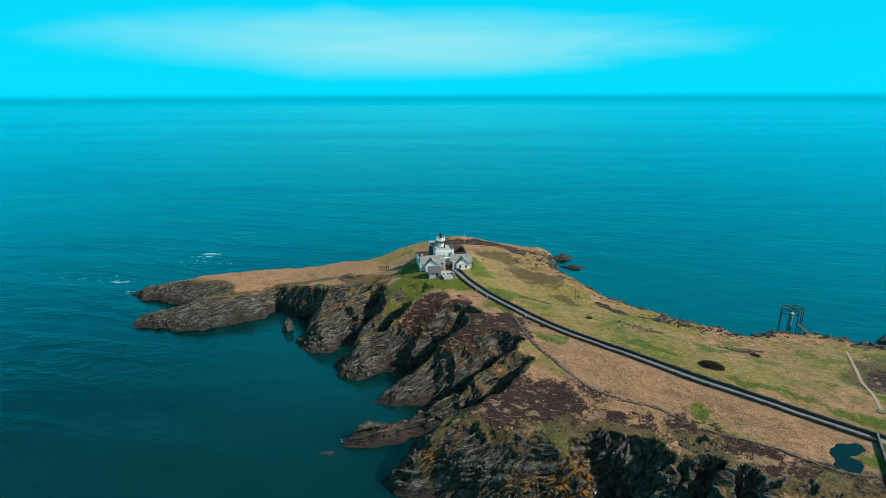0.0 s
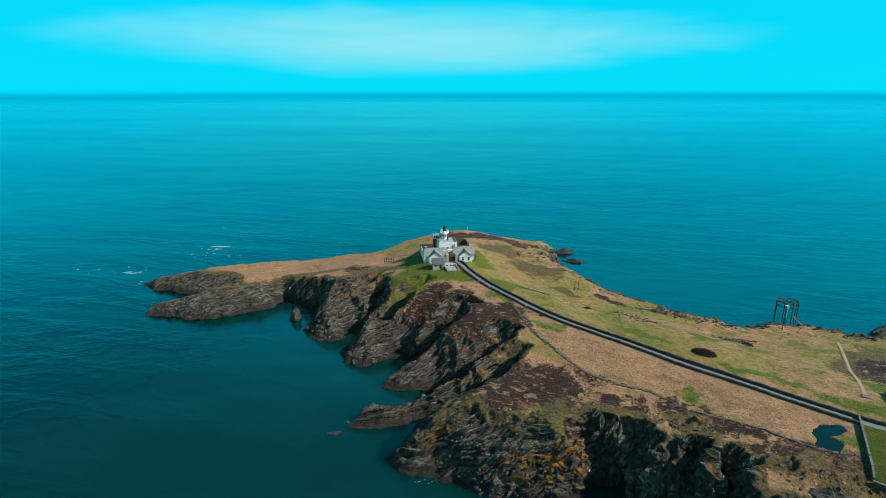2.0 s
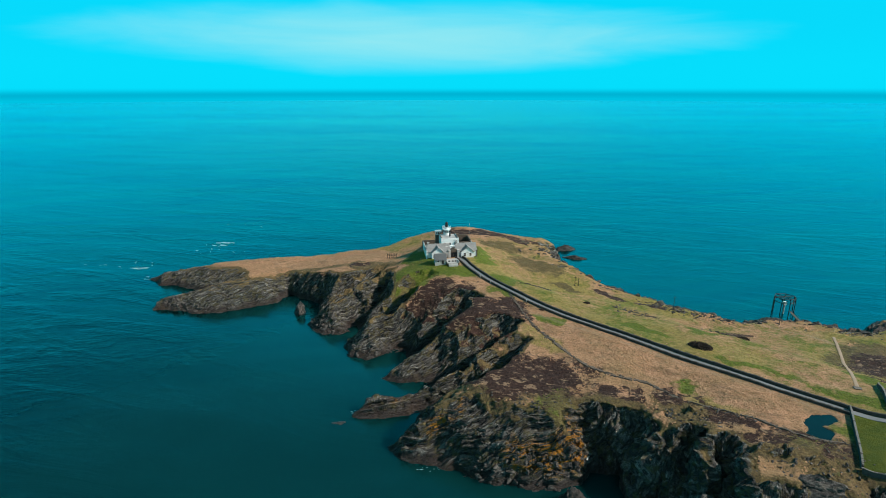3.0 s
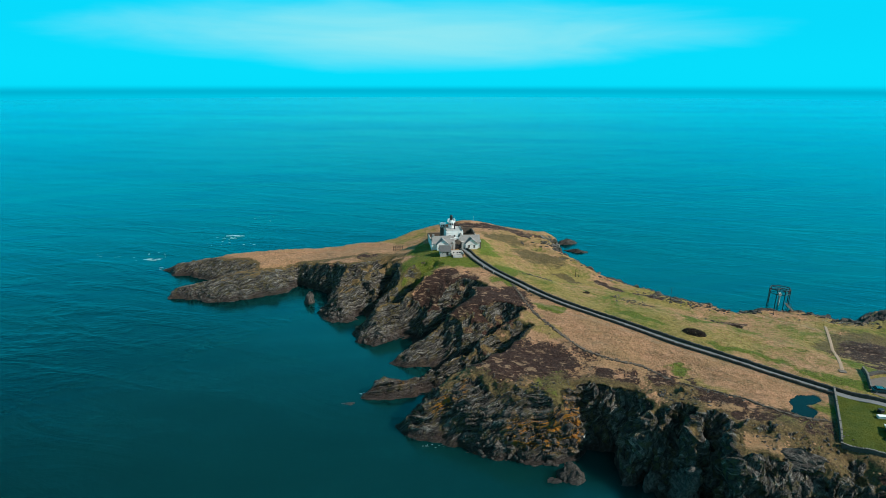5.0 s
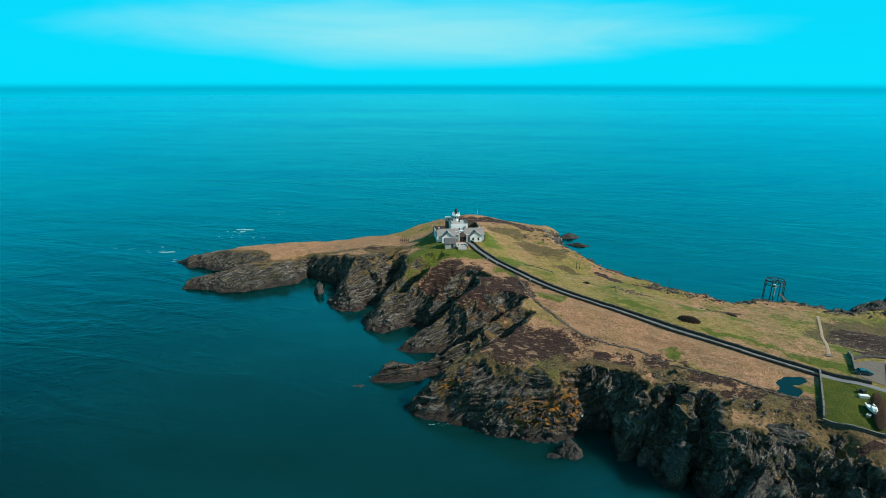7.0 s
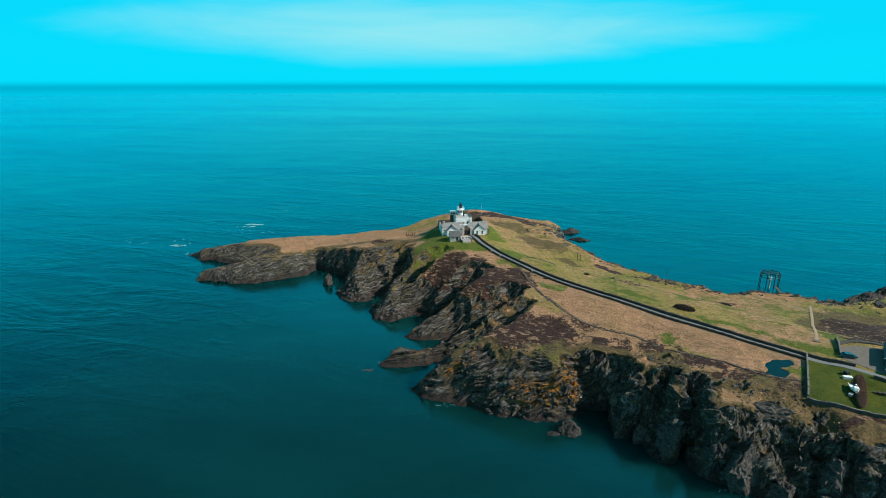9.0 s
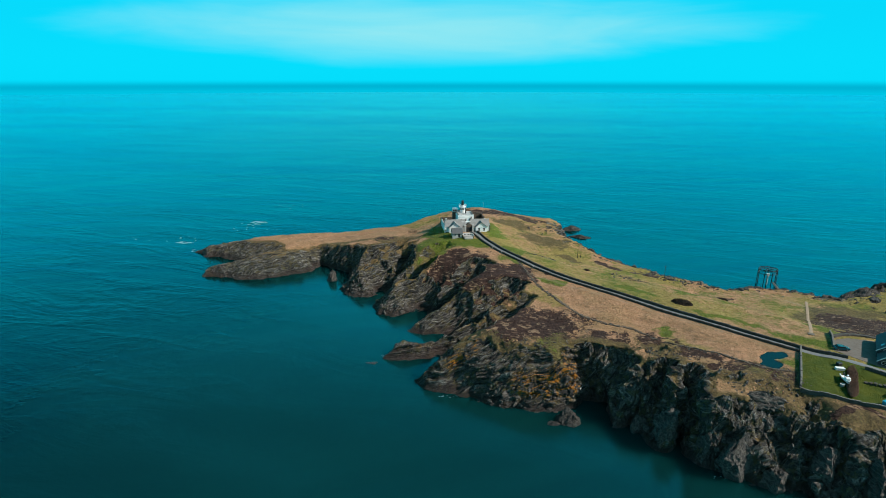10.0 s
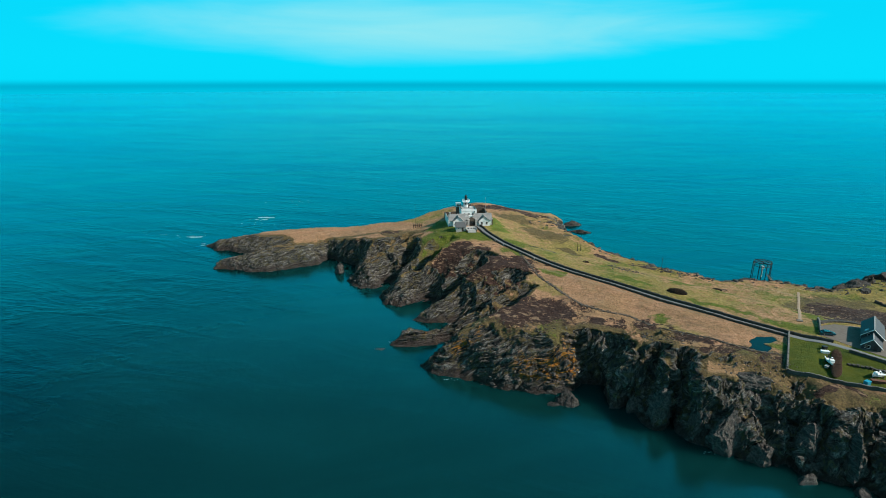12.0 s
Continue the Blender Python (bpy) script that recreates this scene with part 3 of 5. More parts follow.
def build_land():
    """The headland as one sheet, down to the sea bed just off the rocks; steep rock is pushed out sideways too."""
    keep = blur((land > -3.2).astype(float), 3) > 0
    index = np.full(gx.shape, -1, np.int64)
    index[keep] = np.arange(keep.sum())
    x, y, z = gx[keep], gy[keep], land[keep]
    r = rock[keep] * np.clip(z / 3, 0, 1)
    dx, dy = incline(blur(land, 8))
    n = np.stack([-dx[keep], -dy[keep], np.ones(keep.sum())], 1)
    n /= np.sqrt((n * n).sum(1))[:, None]
    some = r > 0.02
    px, py, pz = x[some], y[some], z[some]
    # beds that climb along the western ribs, dip inland in the near headland, and stand upright in the eastern cliffs
    west_axes = np.array([(0.777, 0.629, 0.0), (0.302, -0.373, 0.874), (-0.55, 0.68, 0.48)])
    near_axes = np.array([(0.928, 0.371, 0.0), (0.244, -0.610, 0.754), (-0.280, 0.700, 0.657)])
    east_axes = np.array([(0.30, -0.16, 0.94), (0.55, 0.83, -0.03), (-0.78, 0.53, 0.34)])
    bent = np.stack([x, y, z], 1) + np.stack([1.1 * grain(x / 6, y / 6, z / 6, k) + 0.35 * grain(x / 2, y / 2, z / 2, k + 3) for k in (46, 47, 48)], 1)
    upright_all = (x > 45) & (y < 112)
    western = (y + 0.3 * x > 140)
    bedding = np.where(upright_all[:, None], bent @ east_axes.T * (2.6, 1.0, 0.7), np.where(western[:, None], bent @ west_axes.T, bent @ near_axes.T))
    turned_to, upright = bedding[some], upright_all[some]

    def blocks(sizes, seed, tilt):
        """Broken stone: every block stands proud by its own amount and has one tilted face."""
        q = turned_to / np.array(sizes)
        low = np.floor(q - 0.5)
        best, out = np.full(len(q), 1e9), np.zeros(len(q))
        for k in range(8):
            cell = low + ((k >> 2) & 1, (k >> 1) & 1, k & 1)
            ids = [cell[:, j].astype(np.float32) for j in range(3)]
            away = [q[:, j] - cell[:, j] - 0.5 - 0.42 * hashed(*ids, seed + j) for j in range(3)]
            d = away[0] ** 2 + away[1] ** 2 + away[2] ** 2
            face = hashed(*ids, seed + 3) + tilt * sum(hashed(*ids, seed + 4 + j) * away[j] for j in range(3))
            near = d < best
            best, out = np.where(near, d, best), np.where(near, face, out)
        return out

    big = np.where(upright, 2.3, 1.2) * grain(px / 9, py / 9, pz / 8, 40) * np.clip(pz / 8, 0, 1)
    whole = 0.55 + 0.75 * step(grain(px / 8, py / 8, pz / 8, 49), -0.5, 0.5)
    rubble = np.where(upright, 0.85, 0.40) * blocks((8.5, 3.0, 1.6), 300, 1.4) + whole * (np.where(upright, 0.24, 0.20) * blocks((4.0, 1.5, 0.8), 320, 1.4) + 0.06 * blocks((1.8, 0.8, 0.5), 340, 1.2))

    def ledges(period, lean, seed):
        """Edges of tilted beds that run on for many metres."""
        f = turned_to[:, 2] / period + 0.5 * grain(turned_to[:, 0] / 14, turned_to[:, 1] / 9, turned_to[:, 2] / 9, seed)
        f = f - np.floor(f)
        return np.where(f < lean, f / lean, (1 - f) / (1 - lean)) - 0.5

    bedded = (1.35 * ledges(3.3, 0.80, 60) * (0.7 + 0.6 * grain(px / 11, py / 11, pz / 9, 61)) + 0.45 * ledges(1.25, 0.72, 62)) * np.where(upright, 0.25, 1.0)
    push = np.zeros_like(x)
    push[some] = (big + bedded + rubble) * np.where(western[some], 0.72, 1.0)
    co = np.stack([x, y, z], 1) + n * (push * r)[:, None]
    a, b, c, e = index[:-1, :-1], index[:-1, 1:], index[1:, 1:], index[1:, :-1]
    ok = (a >= 0) & (b >= 0) & (c >= 0) & (e >= 0)
    quads = np.stack([a[ok], b[ok], c[ok], e[ok]], 1)
    me = bpy.data.meshes.new("ground")
    me.vertices.add(len(co))
    me.vertices.foreach_set("co", co.astype(np.float32).ravel())
    me.loops.add(quads.size)
    me.loops.foreach_set("vertex_index", quads.astype(np.int32).ravel())
    me.polygons.add(len(quads))
    me.polygons.foreach_set("loop_start", np.arange(0, quads.size, 4, dtype=np.int32))
    broken = rock[keep][quads].mean(1) > 0.35
    me.attributes.new("sharp_face", "BOOLEAN", "FACE").data.foreach_set("value", broken)
    me.update(calc_edges=True)
    for name, values in (("rock", rock), ("heather", heather), ("lush", lush), ("scrub", scrub), ("olive", olive), ("lawn", lawn), ("lichen", lichen), ("bare", bare)):
        me.attributes.new(name, "FLOAT", "POINT").data.foreach_set("value", values[keep].astype(np.float32))
    me.attributes.new("bedding", "FLOAT_VECTOR", "POINT").data.foreach_set("vector", bedding.astype(np.float32).ravel())
    me.materials.append(LAND)
    ob = new("ground", me)
    return tagged(ob, "rocky sea headland with dry grass, dark heather and steep cliffs", "ground", kind="structure")


build_land()


def build_sea():
    bm = bmesh.new()
    rings = [0, 60, 140, 260, 420, 700, 1200, 2200, 4950]
    last = None
    centre = bm.verts.new((0, -30, 0))
    for r in rings[1:]:
        now = [bm.verts.new((r * math.cos(2 * math.pi * i / 96), -30 + r * math.sin(2 * math.pi * i / 96), 0)) for i in range(96)]
        for i in range(96):
            j = (i + 1) % 96
            bm.faces.new((centre, now[i], now[j]) if last is None else (last[i], now[i], now[j], last[j]))
        last = now
    sea = part("water", bm, SEA)
    tagged(sea, "wide calm teal sea with faint ripples and streaks", "sea", kind="structure")


build_sea()


# ---------------------------------------------------------------- the road and its walls
def along(points, spacing):
    """Evenly spaced points on a rounded line."""
    pts = [Vector((p[0], p[1], 0)) for p in points]
    dense = []
    for i in range(len(pts) - 1):
        p0, p1, p2, p3 = pts[max(i - 1, 0)], pts[i], pts[i + 1], pts[min(i + 2, len(pts) - 1)]
        for k in range(20):
            t = k / 20
            dense.append(0.5 * (2 * p1 + (p2 - p0) * t + (2 * p0 - 5 * p1 + 4 * p2 - p3) * t * t + (3 * p1 - p0 - 3 * p2 + p3) * t ** 3))
    dense.append(pts[-1])
    out, need = [dense[0]], spacing
    for a, b in zip(dense[:-1], dense[1:]):
        while (b - out[-1]).length >= spacing and (b - a).length > 0:
            out.append(out[-1] + (b - out[-1]).normalized() * spacing)
    return out


def ribbon(name, points, half, mat, lift=0.06, spacing=1.5, offset=0.0):
    way = along(points, spacing)
    bm, rows = bmesh.new(), []
    for i, p in enumerate(way):
        d = (way[min(i + 1, len(way) - 1)] - way[max(i - 1, 0)]).normalized()
        side = Vector((d.y, -d.x, 0))
        z = ground_z(p.x, p.y) + lift
        rows.append([bm.verts.new((*(p + side * (offset + o))[:2], z + dz)) for o, dz in ((-half, -0.25), (-half, 0), (0, 0.05), (half, 0), (half, -0.25))])
    for a, b in zip(rows[:-1], rows[1:]):
        for k in range(4):
            bm.faces.new((a[k], a[k + 1], b[k + 1], b[k]))
    bmesh.ops.recalc_face_normals(bm, faces=bm.faces)
    return part(name, bm, mat)


def stone_wall(name, points, height, thick, mat, label, offset=0.0, spacing=0.8, seed=0, sink=0.4, wobble=0.12):
    """A field wall with an uneven cope that follows the ground."""
    rnd = random.Random(seed)
    way = along(points, spacing)
    bm, rows = bmesh.new(), []
    for i, p in enumerate(way):
        d = (way[min(i + 1, len(way) - 1)] - way[max(i - 1, 0)]).normalized()
        side = Vector((d.y, -d.x, 0))
        c = p + side * offset
        z = ground_z(c.x, c.y)
        h = height * (1 + rnd.uniform(-wobble, wobble))
        t = thick * (1 + rnd.uniform(-wobble, wobble))
        rows.append([bm.verts.new((*(c + side * o)[:2], z + dz)) for o, dz in
                     ((-t * 0.62, -sink), (-t * 0.5, h * 0.55), (-t * 0.42, h), (t * 0.42, h * (1 + rnd.uniform(-0.06, 0.06))), (t * 0.5, h * 0.55), (t * 0.62, -sink))])
    for a, b in zip(rows[:-1], rows[1:]):
        for k in range(5):
            bm.faces.new((a[k], a[k + 1], b[k + 1], b[k]))
    bm.faces.new(rows[0]), bm.faces.new(rows[-1][::-1])
    bmesh.ops.recalc_face_normals(bm, faces=bm.faces)
    return tagged(part(name, bm, mat), label, "wall", kind="structure")


tagged(ribbon("road", ROAD, 1.05, ASPHALT), "narrow pale tarmac lane between low walls", "road", kind="structure")
stone_wall("wall_lane_landward", ROAD[:12], 0.95, 0.65, DARKSTONE, "dark dry stone wall along the lane", offset=-1.75, seed=1)
stone_wall("wall_lane_seaward", ROAD[:11], 0.75, 0.6, DARKSTONE, "low dark dry stone wall along the lane", offset=1.7, seed=2)


# ---------------------------------------------------------------- buildings
def window(parent, x, z, w, h, y, facing="y", name="window", frame_mat=None):
    """A framed sash window set in a wall that faces -y (or -x)."""
    turn = Matrix() if facing == "y" else Matrix.Rotation(radians(-90), 4, "Z")
    fr = boxes((-w / 2 - 0.08, -w / 2, -0.07, 0.05, 0, h), (w / 2, w / 2 + 0.08, -0.07, 0.05, 0, h), (-w / 2 - 0.08, w / 2 + 0.08, -0.07, 0.05, h, h + 0.09),
               (-w / 2 - 0.15, w / 2 + 0.15, -0.14, 0.05, -0.1, 0), (-w / 2, w / 2, -0.05, 0.03, h * 0.48, h * 0.53))
    ob = part(name, fr, frame_mat or WHITE, parent, "white window frame with a dark pane")
    ob.matrix_basis = Matrix.Translation((x, y, z) if facing == "y" else (y, x, z)) @ turn
    part("pane", boxes((-w / 2, w / 2, -0.03, 0.02, 0, h)), GLASS_DARK, ob)
    return ob


def gabled(parent, x0, x1, y0, y1, eaves, ridge, run="y", wall=WHITE, roof=SLATE, over=0.3, thick=0.16):
    """Walls with gables and two roof slopes; run is the way the ridge goes."""
    if run == "y":
        mid = (x0 + x1) / 2
        part("wall", prism([(x0, -1.2), (x1, -1.2), (x1, eaves), (mid, ridge - 0.06), (x0, eaves)], y1 - y0, "y", y0), wall, parent)
        k = (ridge - eaves) / (mid - x0)
        for a in (-1, 1):
            half = (x1 - x0) / 2 + over
            part("roof_slope", prism([(mid, ridge + 0.02), (mid + a * half, ridge - k * half + 0.02), (mid + a * half, ridge - k * half + thick), (mid, ridge + thick + 0.05)],
                                     y1 - y0 + 2 * over, "y", y0 - over), roof, parent)
        part("ridge_cap", boxes((mid - 0.14, mid + 0.14, y0 - over, y1 + over, ridge + thick - 0.02, ridge + thick + 0.12), bevel=0.04), GREY, parent)
    else:
        mid = (y0 + y1) / 2
        part("wall", prism([(y0, -1.2), (y1, -1.2), (y1, eaves), (mid, ridge - 0.06), (y0, eaves)], x1 - x0, "x", x0), wall, parent)
        k = (ridge - eaves) / (mid - y0)
        for a in (-1, 1):
            half = (y1 - y0) / 2 + over
            part("roof_slope", prism([(mid, ridge + 0.02), (mid + a * half, ridge - k * half + 0.02), (mid + a * half, ridge - k * half + thick), (mid, ridge + thick + 0.05)],
                                     x1 - x0 + 2 * over, "x", x0 - over), roof, parent)
        part("ridge_cap", boxes((x0 - over, x1 + over, mid - 0.14, mid + 0.14, ridge + thick - 0.02, ridge + thick + 0.12), bevel=0.04), GREY, parent)


def chimney(parent, x, y, z0, z1, w=0.9, mat=None):
    ob = part("chimney", boxes((x - w / 2, x + w / 2, y - w / 2, y + w / 2, z0, z1), (x - w / 2 - 0.1, x + w / 2 + 0.1, y - w / 2 - 0.1, y + w / 2 + 0.1, z1 - 0.3, z1 - 0.12)), mat or GREY, parent)
    pot = bmesh.new()
    bar(pot, (x, y, z1), (x, y, z1 + 0.5), 0.16, 10, 0.13)
    part("chimney_pot", pot, BLACK, ob)


SITE = (6.5, 228.0, 24.4)
SITE_TURN = 8.0


def at_site(x, y, z=0.0):
    v = pose(*SITE, 0, 0, SITE_TURN) @ Vector((x, y, z))
    return v.x, v.y, v.z


def lighthouse():
    t = thing("lighthouse", "white square lighthouse tower with a lookout on its flat roof", "lighthouse", at_site(-1, 9.6), SITE_TURN)
    w = 4.4
    part("tower_wall", boxes((-w, w, -w, w, -1, 8.3), bevel=0.06), WHITE, t)
    part("string_course", boxes((-w - 0.12, w + 0.12, -w - 0.12, w + 0.12, 7.55, 7.8), bevel=0.04), WHITE, t)
    part("flat_roof", boxes((-w + 0.45, w - 0.45, -w + 0.45, w - 0.45, 8.3, 8.42)), LEAD, t, "pale grey felted flat roof")
    for x0, x1, y0, y1 in ((-w, w, -w, -w + 0.42), (-w, w, w - 0.42, w), (-w, -w + 0.42, -w + 0.423, w - 0.423), (w - 0.42, w, -w + 0.423, w - 0.423)):
        part("parapet", boxes((x0, x1, y0, y1, 8.3, 8.9 if y1 - y0 > 1 else 8.5)), WHITE, t)
    for x in (-w + 0.21, w - 0.21):
        part("coping", boxes((x - 0.27, x + 0.27, -w - 0.06, w + 0.06, 8.9, 9.04), bevel=0.03), BROWNSTONE, t, "brown stone coping")
    for x in (-2.4, 0.0, 2.3):
        window(t, x, 5.2, 0.75, 1.25, -w)
    for y in (-2, 2):
        window(t, -y, 4.6, 0.75, 1.25, -w, "x")
    part("front_block", boxes((-2.3, 2.3, -w - 1.5, -w - 0.003, -1, 5.0), (-2.45, 2.45, -w - 1.65, -w - 0.003, 5.0, 5.2)), WHITE, t, "white two-storey front block")
    window(t, -0.9, 3.2, 0.7, 1.1, -w - 1.5)
    window(t, 0.9, 3.2, 0.7, 1.1, -w - 1.5)
    chimney(t, 0.6, 0.2, 8.4, 10.4, 0.65, BLACK)
    # the round lookout with its lamp
    drum = bmesh.new()
    bar(drum, (-0.6, 3.4, 8.42), (-0.6, 3.4, 11.4), 1.6, 20)
    look_out = part("lookout", drum, WHITE, t, "white round lookout room")
    for k in range(10):
        a = 2 * math.pi * k / 10 + 0.3
        pane = boxes((-0.3, 0.3, -0.05, 0.05, 9.9, 10.9))
        bmesh.ops.transform(pane, matrix=Matrix.Translation((-0.6 + 1.6 * math.sin(a), 3.4 - 1.6 * math.cos(a), 0)) @ Matrix.Rotation(a, 4, "Z"), verts=pane.verts)
        part("pane", pane, GLASS_DARK, look_out)
    deck = bmesh.new()
    bar(deck, (-0.6, 3.4, 11.4), (-0.6, 3.4, 11.6), 2.15, 20)
    gallery = part("gallery", deck, WHITE, t, "white gallery with an iron railing")
    rail = bmesh.new()
    for k in range(14):
        a, b = 2 * math.pi * k / 14, 2 * math.pi * (k + 1) / 14
        p, q = (-0.6 + 2.05 * math.cos(a), 3.4 + 2.05 * math.sin(a)), (-0.6 + 2.05 * math.cos(b), 3.4 + 2.05 * math.sin(b))
        bar(rail, (*p, 11.6), (*p, 13.2 if k % 2 else 12.7), 0.07, 6)
        bar(rail, (*p, 12.7), (*q, 12.7), 0.05, 6)
        bar(rail, (*p, 12.15), (*q, 12.15), 0.03, 6)
    part("railing", rail, WHITE, gallery)
    lamp = bmesh.new()
    bar(lamp, (-0.6, 3.4, 11.6), (-0.6, 3.4, 12.3), 0.75, 14)
    part("lamp_base", lamp, WHITE, t)
    lens = bmesh.new()
    bar(lens, (-0.6, 3.4, 12.3), (-0.6, 3.4, 14.6), 0.72, 14)
    part("lamp_housing", lens, BLACK, t, "dark lamp housing")
    cap = bmesh.new()
    bar(cap, (-0.6, 3.4, 14.6), (-0.6, 3.4, 15.2), 0.85, 14, 0.15)
    part("lamp_cap", cap, BLACK, t)
    # lower turret coloured brown to stand in for the tower's shadow on it
    turret = part("stair_turret", boxes((-w - 1.6, -w + 1.2, w + 0.1, w + 2.6, -1, 8.3)), BROWNSTONE, t, "stair turret with brown lower walls standing in for shade")
    part("cabin", boxes((-w - 1.6, -w + 1.2, w + 0.1, w + 2.6, 8.303, 9.9), (-w - 1.8, -w + 1.4, w + 0.003, w + 2.8, 9.9, 10.15)), WHITE, turret, "white cabin with a flat roof")
    for k in range(3):
        part("pane", boxes((-w - 1.35 + 0.9 * k, -w - 0.75 + 0.9 * k, w + 0.06, w + 0.14, 8.7, 9.6)), GLASS_DARK, turret)
    return t


def cottage(place, turn, left):
    t = thing("keepers_cottage", "white rendered keeper's cottage with a grey gabled roof", "house", place, turn, group="keepers' cottages")
    gabled(t, -3.1, 3.1, 0, 5.0, 3.1, 5.5, "y", roof=TANROOF, over=0.45)
    lo, hi = (-5.0, 6.0) if left else (-5.6, 4.6)
    gabled(t, lo, hi, 1.6, 7.8, 3.2, 6.0, "x", roof=TANROOF)
    for x in (-1.4, 1.4):
        window(t, x, 0.8, 0.95, 1.5, 0.0)
    part("door_hood", boxes((-0.5, 0.5, -0.25, 0, 2.7, 2.9), bevel=0.03), GREY, t)
    for y in (0.9, 3.6):
        window(t, y, 0.8, 0.8, 1.4, -3.1 if y < 1.5 else lo, "x")
    chimney(t, lo + 0.7, 4.6, 4.5, 7.2, 0.9, GREY)
    return t


def gatehouse():
    t = thing("gatehouse", "grey stone gatehouse with a dark arched entrance", "gatehouse", at_site(0.3, 0.6), SITE_TURN)
    for a in (-1, 1):
        part("pier", boxes((a * 2.2 - 0.55, a * 2.2 + 0.55, 0, 1.4, -0.6, 3.6), (a * 2.2 - 0.65, a * 2.2 + 0.65, -0.1, 1.5, 3.6, 3.85), bevel=0.04), GREY, t)
    part("pediment", prism([(-1.65, 2.7), (1.65, 2.7), (1.65, 3.0), (2.9, 3.1), (0, 4.7), (-2.9, 3.1), (-1.65, 3.0)], 3.6, "y", 0.25), BROWNSTONE, t, "brown stone gabled entrance roof")
    part("gate", boxes((-1.65, -0.03, 0.6, 0.7, -0.3, 2.6), (0.03, 1.65, 0.6, 0.7, -0.3, 2.6)), BLACK, t, "dark double gate")
    for a in (-1, 1):
        part("passage_wall", boxes((a * 1.9 - 0.2, a * 1.9 + 0.2, 1.402, 5.0, -0.6, 3.0)), GREY, t)
    return t


def shed():
    t = thing("outbuilding", "grey outbuilding with a dark slate roof beside the entrance terrace", "shed", at_site(-7.4, -7.4, -0.3), SITE_TURN)
    gabled(t, -2.6, 2.6, 0, 4.6, 2.1, 4.4, "x", wall=GREY)
    window(t, -1.2, 1.0, 0.8, 1.1, 0.0)
    part("door", boxes((0.5, 1.5, -0.06, 0.04, 0, 2.0)), BLACK, t, "dark plank door")
    return t


def courtyard():
    w = part("wall_courtyard", boxes((-13.2, -12.7, 1.5, 17.5, -1.5, 3.6)), WHITE)
    inner = part("wall_courtyard", boxes((-12.697, 3.6, 21.0, 21.5, -1.5, 3.6), (-13.2, -12.7, 17.503, 21.5, -1.5, 3.6), (3.1, 3.6, 14.1, 28.5, -1.5, 3.6), (3.603, 11.6, 28.0, 28.5, -1.5, 3.6), (11.6, 12.1, 1.5, 28.5, -1.5, 3.4), (-12.697, -5.6, 8.9, 9.3, -1, 3.0), (3.6, 11.597, 8.9, 9.3, -1, 2.8), (3.603, 11.597, 18.0, 18.3, -1, 3.0)), BROWNSTONE)
    for o, label in ((w, "tall white outer courtyard wall beside the lighthouse"), (inner, "brown rubble courtyard walls behind the cottages")):
        o.matrix_basis = pose(*SITE, 0, 0, SITE_TURN)
        tagged(o, label, "wall", kind="structure")
    for k in range(15):
        for x, y in ((-12.95, 1.9 + k * 1.08), (11.85, 1.9 + k * 1.08)):
            part("cope_stone", boxes((x - 0.29, x + 0.29, y - 0.33, y + 0.33, 3.6 if x < 0 else 3.2, 4.05 if x < 0 else 3.6), bevel=0.04), GREY, w)
    for k in range(8):
        x = 4.0 + k
        part("cope_stone", boxes((x - 0.3, x + 0.3, 27.96, 28.54, 3.6, 4.1), bevel=0.04), BROWNSTONE, inner)
    for k in range(12):
        y = 18.4 + k * 0.8
        part("cope_stone", boxes((11.56, 12.14, y - 0.25, y + 0.25, 3.4, 3.85), bevel=0.04), BROWNSTONE, inner)
    # the shade that fills both yards is put into the floor's dark colour
    yard_floor = part("floor_courtyard", boxes((-12.7, 3.1, 1.5, 21.0, -0.3, 0.06), (3.1, 11.6, 1.5, 28.0, -0.3, 0.062)), BROWNSTONE)
    yard_floor.matrix_basis = pose(*SITE, 0, 0, SITE_TURN)
    tagged(yard_floor, "courtyard floor, coloured dark for the shade in the yards", "paving", kind="structure")


def terrace():
    t = thing("entrance_terrace", "pale stone entrance terrace with steps and low walls", "terrace", at_site(-1.6, -7.2, 0), SITE_TURN)
    part("platform", boxes((-3.0, 3.0, -1.6, 5.5, -1.4, 0.38), bevel=0.05), BROWNSTONE, t, "brown rubble terrace wall")
    part("paving", boxes((-2.95, 2.95, -1.55, 5.45, 0.384, 0.45), bevel=0.02), GREY, t, "pale stone paving")
    for k in range(4):
        part("step", boxes((-2.2, 2.2, -1.9 - 0.33 * k, -1.57 - 0.33 * k, -1.4, 0.32 - 0.18 * k), bevel=0.02), GREY, t)
    for a in (-1, 1):
        part("low_wall", boxes((a * 2.8 - 0.2, a * 2.8 + 0.2, -1.6, 2.5, 0.453, 1.1), bevel=0.04), GREY, t)
    for x in (-1.6, 0.2, 1.4):
        part("planter", boxes((x - 0.35, x + 0.35, 0.4, 1.0, 0.453, 0.95), bevel=0.06), BLACK, t)
    return t


lighthouse()
cottage(at_site(-7.6, 0.2), SITE_TURN, True)
cottage(at_site(7.0, 0.2), SITE_TURN, False)
gatehouse()
shed()
courtyard()
terrace()


